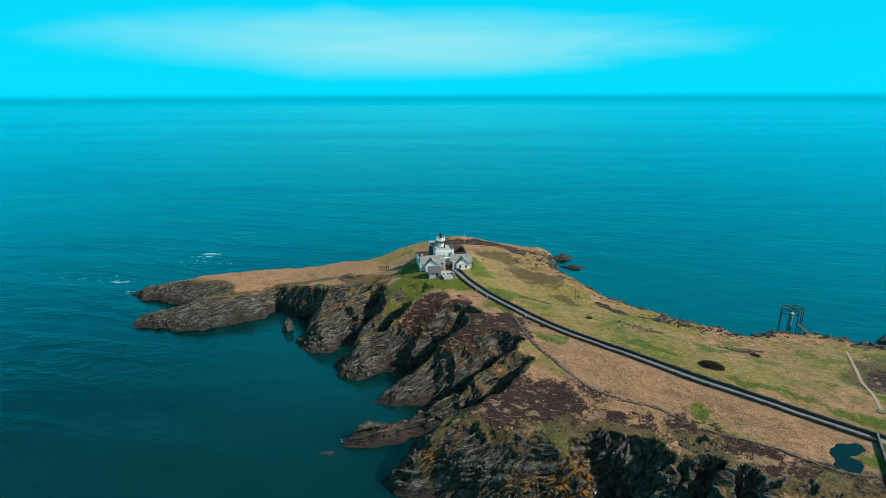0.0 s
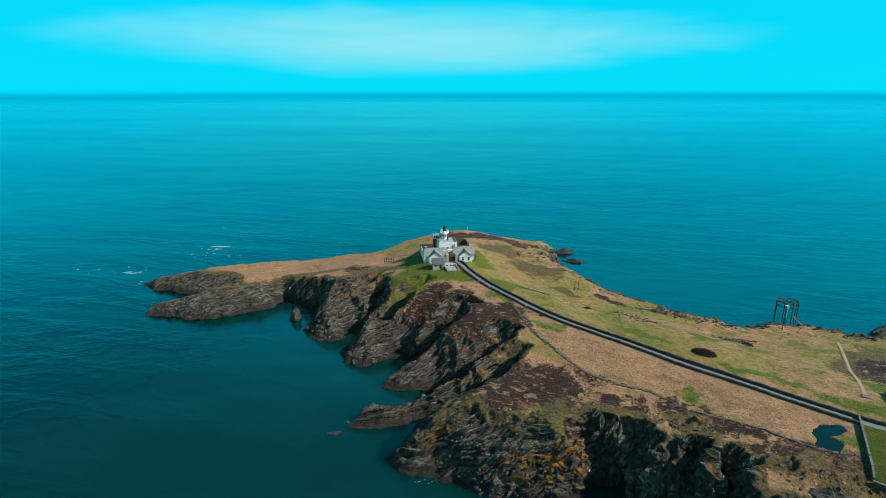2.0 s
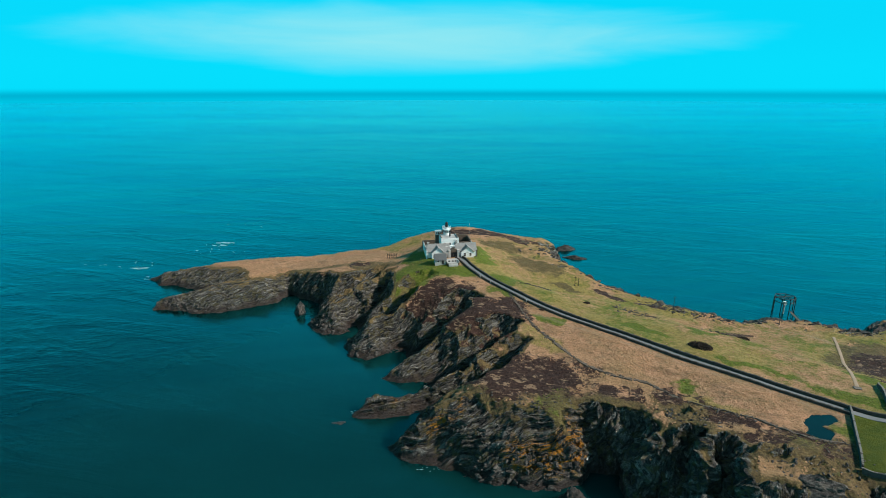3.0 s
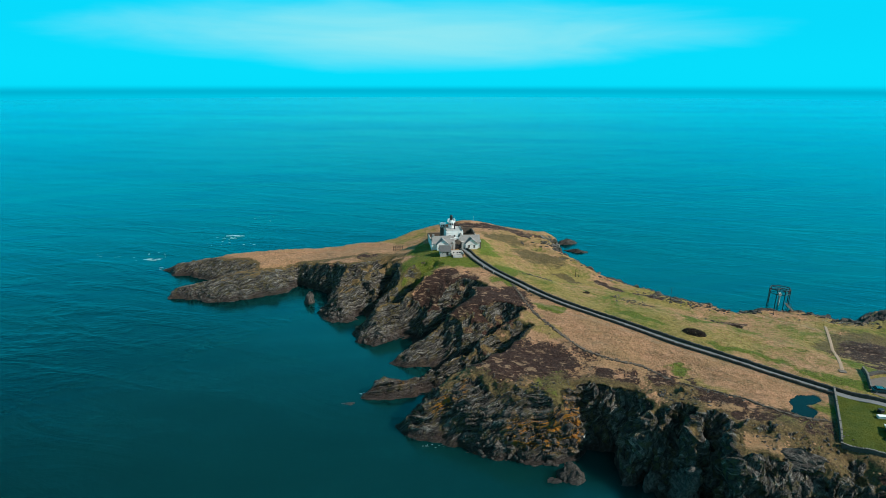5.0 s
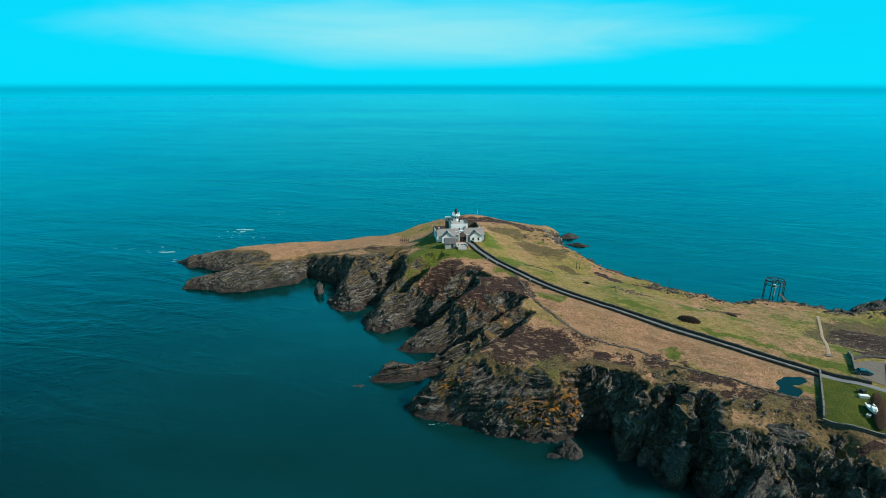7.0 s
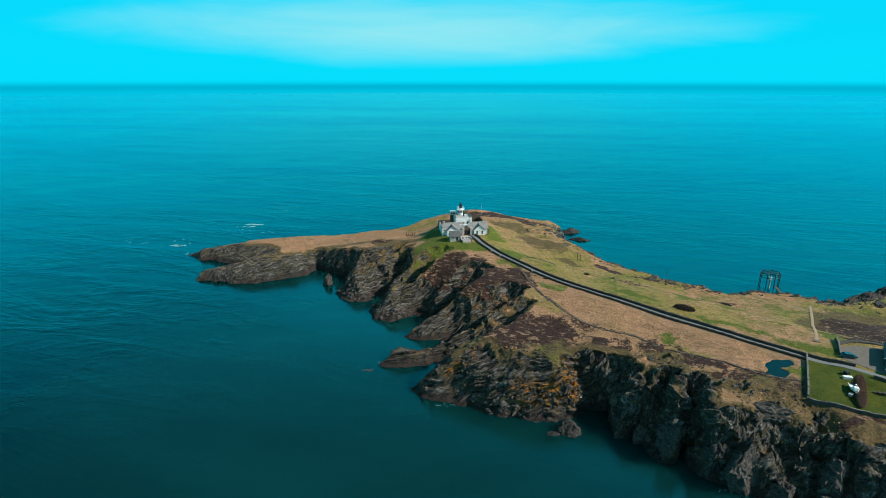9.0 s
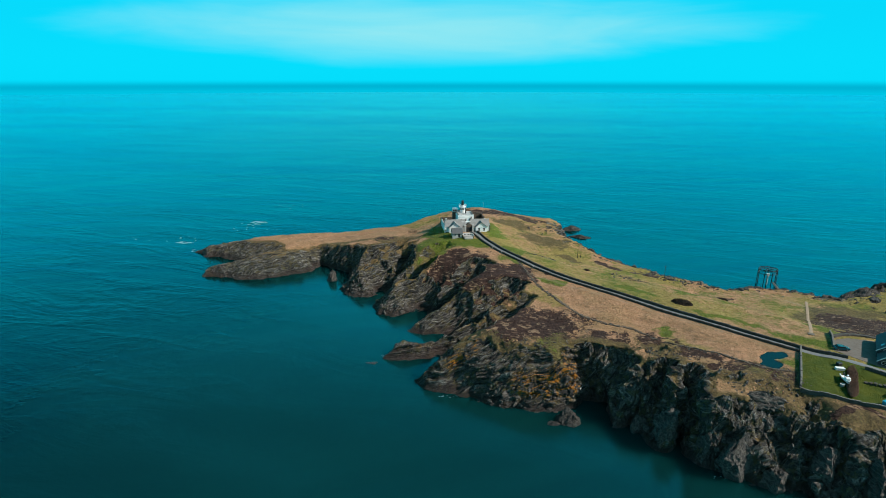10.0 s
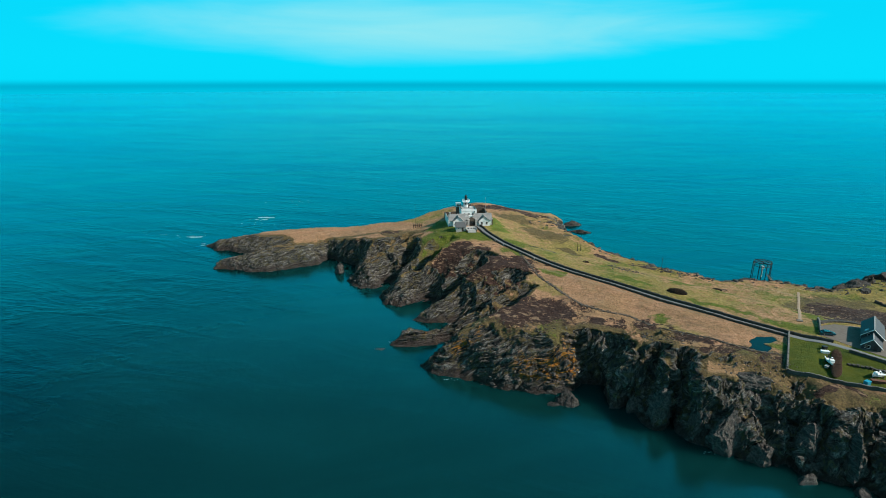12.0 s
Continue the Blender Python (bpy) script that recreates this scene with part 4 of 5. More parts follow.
def pole(x, y, height, r, label, name="pole", category="pole", arms=0, mat=None):
    t = thing(name, label, category, (x, y, ground_z(x, y) - 0.3))
    bm = bmesh.new()
    bar(bm, (0, 0, 0), (0, 0, height + 0.3), r, 8, r * 0.6)
    part("shaft", bm, mat or IRON, t)
    base = bmesh.new()
    bar(base, (0, 0, 0), (0, 0, 0.6), r * 2.2, 8)
    part("foot", base, mat or IRON, t)
    for k in range(arms):
        arm = bmesh.new()
        z = height - 0.3 - 0.8 * k
        bar(arm, (-0.8, 0, z), (0.8, 0, z), 0.05, 6)
        part("cross_arm", arm, mat or IRON, t)
    return t


fx, fy, _ = at_site(10.2, 13.7)
pole(fx, fy, 14.0, 0.06, "tall slim grey flagpole in the courtyard", "flagpole", "flagpole", 0, GREY)
pole(-28, 262, 13.5, 0.03, "tall slim dark aerial mast on the grass", "aerial_mast", "mast")
pole(101, 193, 8.0, 0.13, "dark wooden pole on the rocky shore", arms=1)
pole(147.5, 192, 4.6, 0.12, "dark wooden pole on the dry grass")
pole(64.4, 219, 4.8, 0.12, "short dark wooden pole on the slope", arms=1)
pole(66.2, 219.6, 4.2, 0.12, "short dark wooden pole on the slope")


for x, y in ((18.0, 204.7), (22.0, 198.3), (35.0, 179.7)):
    post = thing("gate_post", "small pale stone post beside the lane", "post", (x, y, ground_z(x, y)), 30, group="lane posts")
    part("shaft", boxes((-0.17, 0.17, -0.17, 0.17, -0.4, 0.95), bevel=0.03), GREY, post)
    part("cap", boxes((-0.22, 0.22, -0.22, 0.22, 0.95, 1.06), bevel=0.04), GREY, post)


def pen():
    t = thing("timber_fence", "small weathered timber fence pen on dry grass", "fence", (-26, 250, ground_z(-26, 250)))
    for k in range(5):
        x = -2.4 + 1.2 * k
        part("post", boxes((x - 0.07, x + 0.07, -0.07, 0.07, -0.4, 2.3)), IRON, t)
        part("post", boxes((x - 0.07, x + 0.07, 2.4, 2.54, -0.4, 2.3)), IRON, t)
    for z in (0.7, 1.5):
        for y in (-0.12, 2.55):
            part("rail", boxes((-2.5, 2.5, y, y + 0.05, z, z + 0.14)), IRON, t)
    return t


pen()


def gantry():
    """An open steel frame that stands in the sea, with a white post in its middle and a gangway ashore."""
    t = thing("steel_gantry", "dark rusted steel frame tower standing in the sea", "gantry", (164.4, 216.2, 0))
    legs = [(-4.9, 0.3), (-3.2, -3.2), (0.2, -4.2), (3.6, -2.6), (5.0, 0.6), (2.6, 3.8), (-2.0, 4.0)]
    top = 8.9
    for i, (x, y) in enumerate(legs):
        bm = bmesh.new()
        bar(bm, (x * 1.02, y * 1.02, -5), (x, y, top), 0.20, 8, 0.17)
        part("leg", bm, IRON, t)
        a, b = legs[i], legs[(i + 1) % len(legs)]
        for z in (top - 0.15, top - 2.2):
            ring = bmesh.new()
            bar(ring, (*a, z), (*b, z), 0.17, 6)
            part("ring_beam", ring, IRON, t)
        brace = bmesh.new()
        bar(brace, (*a, top - 2.2), (*b, top - 0.2), 0.10, 6)
        part("brace", brace, IRON, t)
        tie = bmesh.new()
        bar(tie, (*a, top - 0.1), (0.4, 0, top - 0.1), 0.12, 6)
        part("roof_tie", tie, IRON, t)
    mid = bmesh.new()
    bar(mid, (0.4, 0, -5), (0.4, 0, 6.2), 0.4, 12, 0.35)
    part("centre_post", mid, GREY, t, "pale grey centre post")
    box_top = boxes((-0.3, 1.1, -0.6, 0.6, 4.9, 6.3), bevel=0.06)
    part("control_cabinet", box_top, WHITE, t, "white cabinet on the centre post")
    return t


gantry()


def gangway():
    a, b = Vector((166.5, 213.5, 2.2)), Vector((158, 195, ground_z(158, 195) + 0.8))
    t = thing("gangway", "weathered brown gangway from the shore to the frame", "gangway", a)
    d = b - a
    turn = d.to_track_quat("Y", "Z").to_matrix().to_4x4()
    n = d.length
    for name, bm in (("deck", boxes((-0.6, 0.6, 0, n, -0.1, 0.05))),):
        ob = part(name, bm, BROWNSTONE, t)
        ob.matrix_basis = turn
    for x in (-0.58, 0.58):
        rail = bmesh.new()
        bar(rail, (x, 0, 1.05), (x, n, 1.05), 0.05, 6)
        for k in range(10):
            bar(rail, (x, n * k / 9, 0), (x, n * k / 9, 1.05), 0.04, 6)
        part("handrail", rail, IRON, t).matrix_basis = turn
    return t


gangway()


# ---------------------------------------------------------------- walls, drive, house and garden
PALECOPE = plain("lichened_coping", (0.19, 0.18, 0.165), 0.95, vary=0.5, grain=2.0, bump=0.5)


def coped(points, height, thick, label, seed):
    w = stone_wall("wall_garden", points, height, thick, DARKSTONE, label, seed=seed)
    rnd = random.Random(seed)
    way = along(points, 0.62)
    meshes = []
    for k in range(4):
        bm = boxes((-0.29, 0.29, -thick * 0.40, thick * 0.40, 0, 0.14), bevel=0.04)
        for v in bm.verts:
            v.co += Vector((rnd.uniform(-.03, .03), rnd.uniform(-.04, .04), rnd.uniform(-.04, .04)))
        me = bpy.data.meshes.new("cope_stone")
        bm.to_mesh(me)
        bm.free()
        me.materials.append(PALECOPE)
        meshes.append(me)
    for i, p in enumerate(way[:-1]):
        d = way[i + 1] - p
        ob = new("cope_stone", rnd.choice(meshes))
        ob.parent = w
        ob.matrix_basis = pose(p.x, p.y, ground_z(p.x, p.y) + height - 0.04 + rnd.uniform(-0.06, 0.04), 0, rnd.uniform(-3, 3), math.degrees(math.atan2(d.y, d.x)))
    return w


coped([(111.6, 105.2), (104.5, 93.3), (97.3, 81.3)], 0.95, 0.6, "dark stone garden wall with pale coping", 5)
coped([(97.3, 81.3), (105.6, 77.0), (114, 73), (124, 68.6), (137, 60)], 0.95, 0.6, "dark stone garden wall with pale coping", 6)
coped([(121.8, 104.8), (125.5, 111), (130.2, 119)], 1.0, 0.6, "dark stone boundary wall with pale coping", 7)
coped([(122.3, 91.3), (128.5, 84.4), (134, 78), (140.4, 70.6)], 0.9, 0.6, "dark stone garden wall with pale coping beside the lane", 12)
stone_wall("wall_field", [(29, 187), (31, 177), (34, 161), (40, 145.5), (46, 133), (54, 125), (63, 120), (68, 112)], 0.16, 0.8, BROWNSTONE, "tumbled old field wall of dark stones", seed=8, wobble=0.9)
stone_wall("wall_field", [(70, 110), (82, 101), (92, 92), (100, 90)], 0.2, 0.6, BROWNSTONE, "low tumbled remains of a stone field wall", seed=9, wobble=0.7)
stone_wall("wall_bank", [(126.5, 112.6), (134, 114), (147, 110), (165, 104)], 0.7, 1.4, DARKSTONE, "dark overgrown bank behind the drive", seed=10, wobble=0.15)
stone_wall("wall_field", [(188, 166), (196, 150), (208, 132)], 1.2, 0.8, DARKSTONE, "dark field wall running down to the shore", seed=11, wobble=0.3)


POOL = plain("dark_pond_water", (0.004, 0.012, 0.015), 0.16, vary=0.3, bump=0.02, stain_size=0.3)
POOL.node_tree.nodes["Principled BSDF"].inputs["IOR"].default_value = 1.22


def slab(name, outline, z, mat, label, category, depth=0.6, kind="structure"):
    return tagged(part(name, prism(outline, depth, "z", z - depth), mat), label, category, kind=kind)


slab("driveway", [(120.6, 103), (124.6, 110.0), (131, 111.5), (146, 107), (150, 98), (140, 88), (131, 88.5), (127, 93.5)], 21.27, GRAVEL, "worn brown gravel drive and forecourt", "driveway")
slab("pond", [(91, 91), (90, 99), (93, 105), (101, 108), (108, 107), (109, 101), (104, 92)], POND_Z, POOL, "small dark still pond in the grass", "pond", 0.9)


def house():
    """A main block and a low front wing, both with their gables to the lane."""
    t = thing("house", "dark slate-hung house with a blue slate roof and white barge boards", "house", (133.3, 97.2, 21.2), -36)
    gabled(t, -2.9, 2.9, 0, 12.5, 2.4, 5.0, "y", wall=SLATEHUNG, roof=PALESLATE)
    gabled(t, -2.5, 2.5, -5.6, -0.32, 1.4, 3.7, "y", wall=SLATEHUNG, roof=PALESLATE)
    for half, y, top, rise in ((3.3, -0.36, 5.12, 2.96), (2.9, -5.96, 3.82, 2.67)):
        for a in (-1, 1):
            bm = bmesh.new()
            bar(bm, (0, y, top), (a * half, y, top - rise), 0.14, 4)
            part("barge_board", bm, WHITE, t)
    window(t, -0.9, 2.3, 0.9, 0.9, 0.0)
    window(t, -1.0, 0.5, 1.2, 0.9, -5.6)
    part("door", boxes((0.6, 1.5, -5.66, -5.56, 0, 2.0)), BLACK, t, "dark front door")
    roof_light = part("roof_window", boxes((-0.55, 0.55, -0.7, 0.7, 0.0, 0.1), bevel=0.02), GLASS_PALE, t, "pale blue roof window")
    roof_light.matrix_basis = pose(-1.75, 2.2, 3.62, 0, -41.9, 0)
    return t


SLATEHUNG = plain("dark_hung_slates", (0.05, 0.062, 0.068), 0.7, vary=0.35, grain=3.0)
PALESLATE = plain("blue_slate", (0.060, 0.070, 0.080), 0.75, vary=0.25, grain=3.0)
GLASS_PALE = plain("sky_blue_glass", (0.10, 0.22, 0.27), 0.08, vary=0.1, bump=0.0)


def car(x, y, turn, paint, label):
    t = thing("car", label, "car", (x, y, 21.29), turn)
    side = [(-2.1, 0.35), (2.1, 0.35), (2.15, 0.75), (1.9, 0.95), (1.0, 1.02), (0.45, 1.45), (-1.2, 1.5), (-1.95, 1.05), (-2.12, 0.8)]
    bm = prism(side, 1.7, "y", -0.85)
    bmesh.ops.bevel(bm, geom=list(bm.edges), offset=0.07, segments=2, affect="EDGES")
    part("body", bm, paint, t)
    part("windscreen", prism([(1.02, 1.04), (0.5, 1.43), (0.56, 1.45), (1.1, 1.05)], 1.4, "y", -0.7), GLASS_DARK, t)
    part("rear_window", prism([(-1.93, 1.1), (-1.3, 1.48), (-1.36, 1.5), (-1.99, 1.12)], 1.4, "y", -0.7), GLASS_DARK, t)
    for a in (-1, 1):
        part("side_window", prism([(-1.6, 1.08), (0.8, 1.06), (0.4, 1.38), (-1.2, 1.42)], 0.03, "y", a * 0.855 - 0.015), GLASS_DARK, t)
        for wx in (-1.3, 1.3):
            tyre = bmesh.new()
            bar(tyre, (wx, a * 0.66, 0.32), (wx, a * 0.88, 0.32), 0.32, 14)
            wheel = part("wheel", tyre, BLACK, t)
            rim = bmesh.new()
            bar(rim, (wx, a * 0.87, 0.32), (wx, a * 0.9, 0.32), 0.19, 10)
            part("rim", rim, GREY, wheel)
        part("headlight", boxes((2.05, 2.14, a * 0.6 - 0.16, a * 0.6 + 0.16, 0.66, 0.8)), GREY, t)
    return t


TEAL = plain("teal_car_paint", (0.008, 0.095, 0.125), 0.25, vary=0.1, bump=0.0)
house()
car(123.3, 103.2, -12, TEAL, "teal-blue parked hatchback on the gravel drive")


def boat(x, y, turn, label, size=1.0):
    t = thing("boat", label, "boat", (x, y, ground_z(x, y) + 0.35), turn)
    t.scale = (size,) * 3
    n, rings, bm = 9, [], bmesh.new()
    for i in range(n):
        s = i / (n - 1)
        beam = 1.1 * min(1.0, 1.0 - max(0, s - 0.45) ** 2 * 3.1)
        beam = max(beam, 0.22)
        xx = -2.4 + 4.8 * s
        rise = 0.2 * s * s
        rings.append([bm.verts.new((xx, y0 * beam, z0 + rise)) for y0, z0 in ((-0.72, 0.95), (-1, 0.95), (-0.85, 0.35), (0, 0.0), (0.85, 0.35), (1, 0.95), (0.72, 0.95), (0.6, 0.5), (-0.6, 0.5))])
    for a, b in zip(rings[:-1], rings[1:]):
        for k in range(9):
            bm.faces.new((a[k], a[(k + 1) % 9], b[(k + 1) % 9], b[k]))
    bm.faces.new(rings[0]), bm.faces.new(rings[-1][::-1])
    bmesh.ops.recalc_face_normals(bm, faces=bm.faces)
    part("hull", bm, WHITE, t)
    part("cuddy", boxes((0.1, 1.5, -0.65, 0.65, 0.7, 1.55), bevel=0.12), WHITE, t)
    part("windscreen", boxes((0.0, 0.08, -0.6, 0.6, 1.2, 1.7)), GLASS_DARK, t)
    part("outboard_motor", boxes((-2.75, -2.4, -0.2, 0.2, 0.3, 1.4), bevel=0.06), BLACK, t)
    part("trailer_bed", boxes((-2.0, 3.2, -0.5, -0.4, -0.1, 0.05), (-2.0, 3.2, 0.4, 0.5, -0.1, 0.05)), IRON, t)
    for a in (-1, 1):
        tyre = bmesh.new()
        bar(tyre, (-0.9, a * 0.95, -0.05), (-0.9, a * 1.15, -0.05), 0.3, 12)
        part("wheel", tyre, BLACK, t)
    return t


boat(112.7, 85.4, 250, "white motor boat on a trailer beside the hedge", 1.0)
boat(122.0, 78.4, 200, "white cabin boat on a trailer on the lawn", 0.95)

HEDGE = plain("bare_brown_hedge", (0.15, 0.080, 0.052), 1.0, vary=0.5, grain=2.2, bump=1.0)
GORSE = plain("dark_gorse", (0.045, 0.030, 0.022), 1.0, vary=0.6, grain=2.0, bump=1.0)


def bush(x, y, rx, ry, h, mat, label, category="bush", name="bush", turn=0.0, count=260, leaf=0.28, seed=0, group=""):
    """A low mound of stems and many small leaf clumps with an uneven outline."""
    rng = np.random.default_rng(seed + 100)
    t = thing(name, label, category, (x, y, ground_z(x, y)), turn, group)
    ball = bmesh.new()
    bmesh.ops.create_icosphere(ball, subdivisions=1, radius=1.0)
    form, sides = np.array([v.co[:] for v in ball.verts]), np.array([[v.index for v in f.verts] for f in ball.faces])
    ball.free()
    a, r = rng.uniform(0, 6.283, count), np.sqrt(rng.random(count))
    top = h * np.maximum(0.05, 1 - r ** 3) ** 0.6 * rng.uniform(0.6, 1.1, count)
    ends = np.sign(np.sin(a)) * np.abs(np.sin(a)) ** (1.0 if ry < 3 * rx else 0.45)
    middle = np.stack([rx * r * np.cos(a), ry * r * ends * (1.0 if ry < 3 * rx else 0.85), rng.uniform(0.15, 1.0, count) * top], 1)
    size = leaf * rng.uniform(0.6, 1.6, (count, 1)) * np.stack([np.ones(count), rng.uniform(0.5, 1, count), np.full(count, 0.5)], 1)
    spin, _ = np.linalg.qr(rng.normal(size=(count, 3, 3)))
    co = np.einsum("nij,nkj->nki", spin, form[None] * size[:, None]) + middle[:, None]
    tri = sides[None] + len(form) * np.arange(count)[:, None, None]
    me = bpy.data.meshes.new("foliage")
    me.from_pydata(co.reshape(-1, 3).tolist(), [], tri.reshape(-1, 3).tolist())
    me.materials.append(mat)
    new("foliage", me).parent = t
    stems = bmesh.new()
    for k in range(7):
        a = k * 0.9
        bar(stems, (0, 0, -0.2), (rx * 0.6 * math.cos(a), ry * 0.6 * math.sin(a), h * 0.6), 0.06, 5, 0.02)
    part("stems", stems, HEDGE, t)
    return t


bush(115.3, 86.4, 1.45, 12.5, 1.6, HEDGE, "long bare brown hedge across the lawn", "hedge", "hedge", -34, 7000, 0.12, 1)
bush(88, 142, 4.0, 2.4, 1.7, GORSE, "dark rounded gorse bush on the dry grass", turn=-30, seed=2, leaf=0.11, count=3000, group="gorse bushes")
bush(113, 160, 2.4, 1.3, 1.0, GORSE, "small dark gorse bush on the dry grass", turn=-10, seed=3, leaf=0.10, count=1200, group="gorse bushes")
bush(61.5, 187, 1.5, 0.9, 0.7, GORSE, "small dark gorse bush on the dry grass", seed=4, leaf=0.15, count=220, group="gorse bushes")
bush(40, 172, 1.2, 0.8, 0.6, GORSE, "small dark gorse bush beside the lane", seed=5, leaf=0.15, count=180, group="gorse bushes")


def crate(x, y, w, d, h, mat, label, name, turn=0.0):
    t = thing(name, label, name.replace("_", " "), (x, y, ground_z(x, y)), turn)
    part("body", boxes((-w / 2, w / 2, -d / 2, d / 2, 0, h), bevel=0.05), mat, t)
    part("lid", boxes((-w / 2 - 0.04, w / 2 + 0.04, -d / 2 - 0.04, d / 2 + 0.04, h, h + 0.07), bevel=0.02), mat, t)
    return t


BLUE = plain("bright_blue_plastic", (0.02, 0.30, 0.45), 0.4, vary=0.15)
RUST = plain("rust_brown_timber", (0.16, 0.06, 0.035), 0.9, vary=0.4)
crate(116.2, 74.6, 1.5, 1.2, 1.2, BLUE, "bright blue plastic storage bin by the wall", "storage_bin", 20)
crate(120.0, 75.4, 3.6, 1.1, 0.8, RUST, "rust-brown timber stack by the garden wall", "timber_stack", -15)
crate(115.2, 91.8, 2.4, 1.1, 0.7, WHITE, "white upturned dinghy-sized box on the lawn", "storage_box", -8)
crate(116.4, 94.0, 1.4, 1.0, 0.9, BLACK, "dark covered log box on the lawn", "log_box", 15)
crate(110.6, 83.6, 1.3, 0.9, 0.7, GREY, "grey weathered crate beside the hedge", "crate", 35)
for k in range(9):
    crate(118.2 + 0.95 * k, 84.9 - 0.5 * k, 0.9, 0.7, 0.45 + 0.1 * (k % 3), DARKSTONE, "dark garden rockery stone on the lawn", "rockery_stone", 20 * k)
crate(124.0, 74.9, 1.2, 1.0, 0.9, GREY, "grey weathered crate by the garden wall", "crate", 10)


# ---------------------------------------------------------------- path, sea rocks, boulders, foam
tagged(ribbon("footpath", [(160, 176.5), (149, 158.7), (139.5, 143.8), (122.4, 116.8)], 0.5, plain("pale_tan_concrete", (0.36, 0.25, 0.17), 0.9, vary=0.2), lift=0.12), "pale concrete footpath down to the shore", "path", kind="structure")
slab("path_landing", [(120.6, 115.4), (122.4, 114.8), (123.0, 116.2), (121.2, 117.0)], ground_z(122, 116) + 0.2, GRAVEL, "small grey concrete slab at the foot of the path", "slab", 0.5)


def rock_material(name, tone):
    m, g, p = material(name)
    coord = (g.add("ShaderNodeTexCoord"), "Object")
    strata = g.noise(g.stretch(coord, (0.25, 1.3, 1.6), (12, 0, -35)), 1.0, 6.0, 0.7, 0.5)
    fine = g.noise(coord, 3.0, 4.0, 0.7)
    clump = g.noise(coord, 0.6, 5.0, 0.65, 0.6)
    rock = g.mix(g.fade(strata, 0.40, 0.62), (0.045, 0.040, 0.038), (0.185, 0.162, 0.145))
    rock = g.mix(g.fade(clump, 0.50, 0.68, 0, 0.5), rock, (0.09, 0.075, 0.04))
    rock = g.mix(g.fade(fine, 0.56, 0.70, 0, 0.7), rock, (0.28, 0.26, 0.235))
    rock = g.mix(1.0, rock, (tone, tone, tone), "MULTIPLY")
    place = g.add("ShaderNodeNewGeometry")
    z = g.add("ShaderNodeSeparateXYZ")
    g.put(z, 0, (place, 0))
    wet = g.fade(g.math("ADD", (z, 2), g.math("MULTIPLY", clump, 1.5)), 0.9, 2.2, 1.0, 0.0)
    g.put(p, "Base Color", g.mix(g.math("MULTIPLY", wet, 0.7), rock, (0.020, 0.016, 0.015)))
    g.put(p, "Roughness", g.math("SUBTRACT", 0.92, g.math("MULTIPLY", wet, 0.35)))
    b = g.add("ShaderNodeBump")
    b.inputs["Strength"].default_value, b.inputs["Distance"].default_value = 1.0, 0.5
    g.put(b, "Height", g.math("ADD", strata, fine))
    g.join(b, 0, p, "Normal")
    return m


ROCK = rock_material("sea_rock", 0.75)
BLACKROCK = rock_material("black_shore_rock", 0.4)


def craggy(rx, ry, rz, seed, detail=4, edge=0.35):
    """A rock hewn from a ball by flat breaks, then roughened."""
    rnd = random.Random(seed)
    bm = bmesh.new()
    bmesh.ops.create_icosphere(bm, subdivisions=detail, radius=1.0)
    cuts = []
    for _ in range(9):
        n = Vector((rnd.uniform(-1, 1), rnd.uniform(-1, 1), rnd.uniform(-0.3, 1))).normalized()
        cuts.append((n, rnd.uniform(0.38, 0.85)))
    off = Vector((seed * 3.7, seed * 1.3, seed * 2.1))
    for v in bm.verts:
        for n, d in cuts:
            k = v.co.dot(n) - d
            if k > 0:
                v.co -= n * k * 0.92
        p = Vector((v.co.x * rx, v.co.y * ry, v.co.z * rz))
        size = (rx * ry * rz) ** (1 / 3)
        v.co = p * (1 + edge * 0.35 * noise.noise(p * (2.2 / size) + off) + edge * 0.3 * (0.5 - abs(noise.noise(p * (5 / size) + off))) + edge * 0.16 * noise.noise(p * (12 / size) + off))
    return bm


def sea_rock(name, x, y, rx, ry, rz, z, turn, seed, label, group="", mat=ROCK, edge=0.35):
    ob = part(name, craggy(rx, ry, rz, seed, edge=edge), mat)
    ob.matrix_basis = pose(x, y, z, 0, 0, turn)
    return tagged(ob, label, "rock", group)


sea_rock("islet", 36.0, 93.5, 5.2, 3.4, 4.6, -0.2, 15, 3, "dark craggy islet at the foot of the cliff", "", BLACKROCK, 0.8)
sea_rock("islet", 31.2, 91.6, 2.6, 1.6, 1.5, -0.2, 10, 4, "low dark rock beside the islet", "", BLACKROCK, 0.8)

sea_rock("sea_stack", -68.2, 216.8, 2.7, 2.5, 6.4, 1.8, 20, 12, "slender grey sea stack in the dark cove", "", ROCK, 1.0)
sea_rock("sea_rock", 85.0, 304.5, 10.0, 3.4, 2.6, -0.3, -12, 6, "low black rock reef in the sea", "low sea rocks", BLACKROCK, 0.6)
sea_rock("sea_rock", 82.0, 321.5, 9.0, 4.2, 4.2, -0.3, 8, 7, "low black rock reef in the sea", "low sea rocks", BLACKROCK, 0.6)
sea_rock("sea_rock", -33, 128.5, 6.0, 1.4, 0.5, -0.28, 5, 8, "dark rock awash just off the cliffs", "low sea rocks")
sea_rock("sea_rock", -24.5, 132.5, 3.4, 1.5, 2.0, -0.3, 10, 9, "dark wet rock off the point", "low sea rocks")
sea_rock("sea_rock", 51, 91.5, 3.0, 2.0, 2.6, -0.3, 40, 10, "dark wet rock below the cave", "low sea rocks")
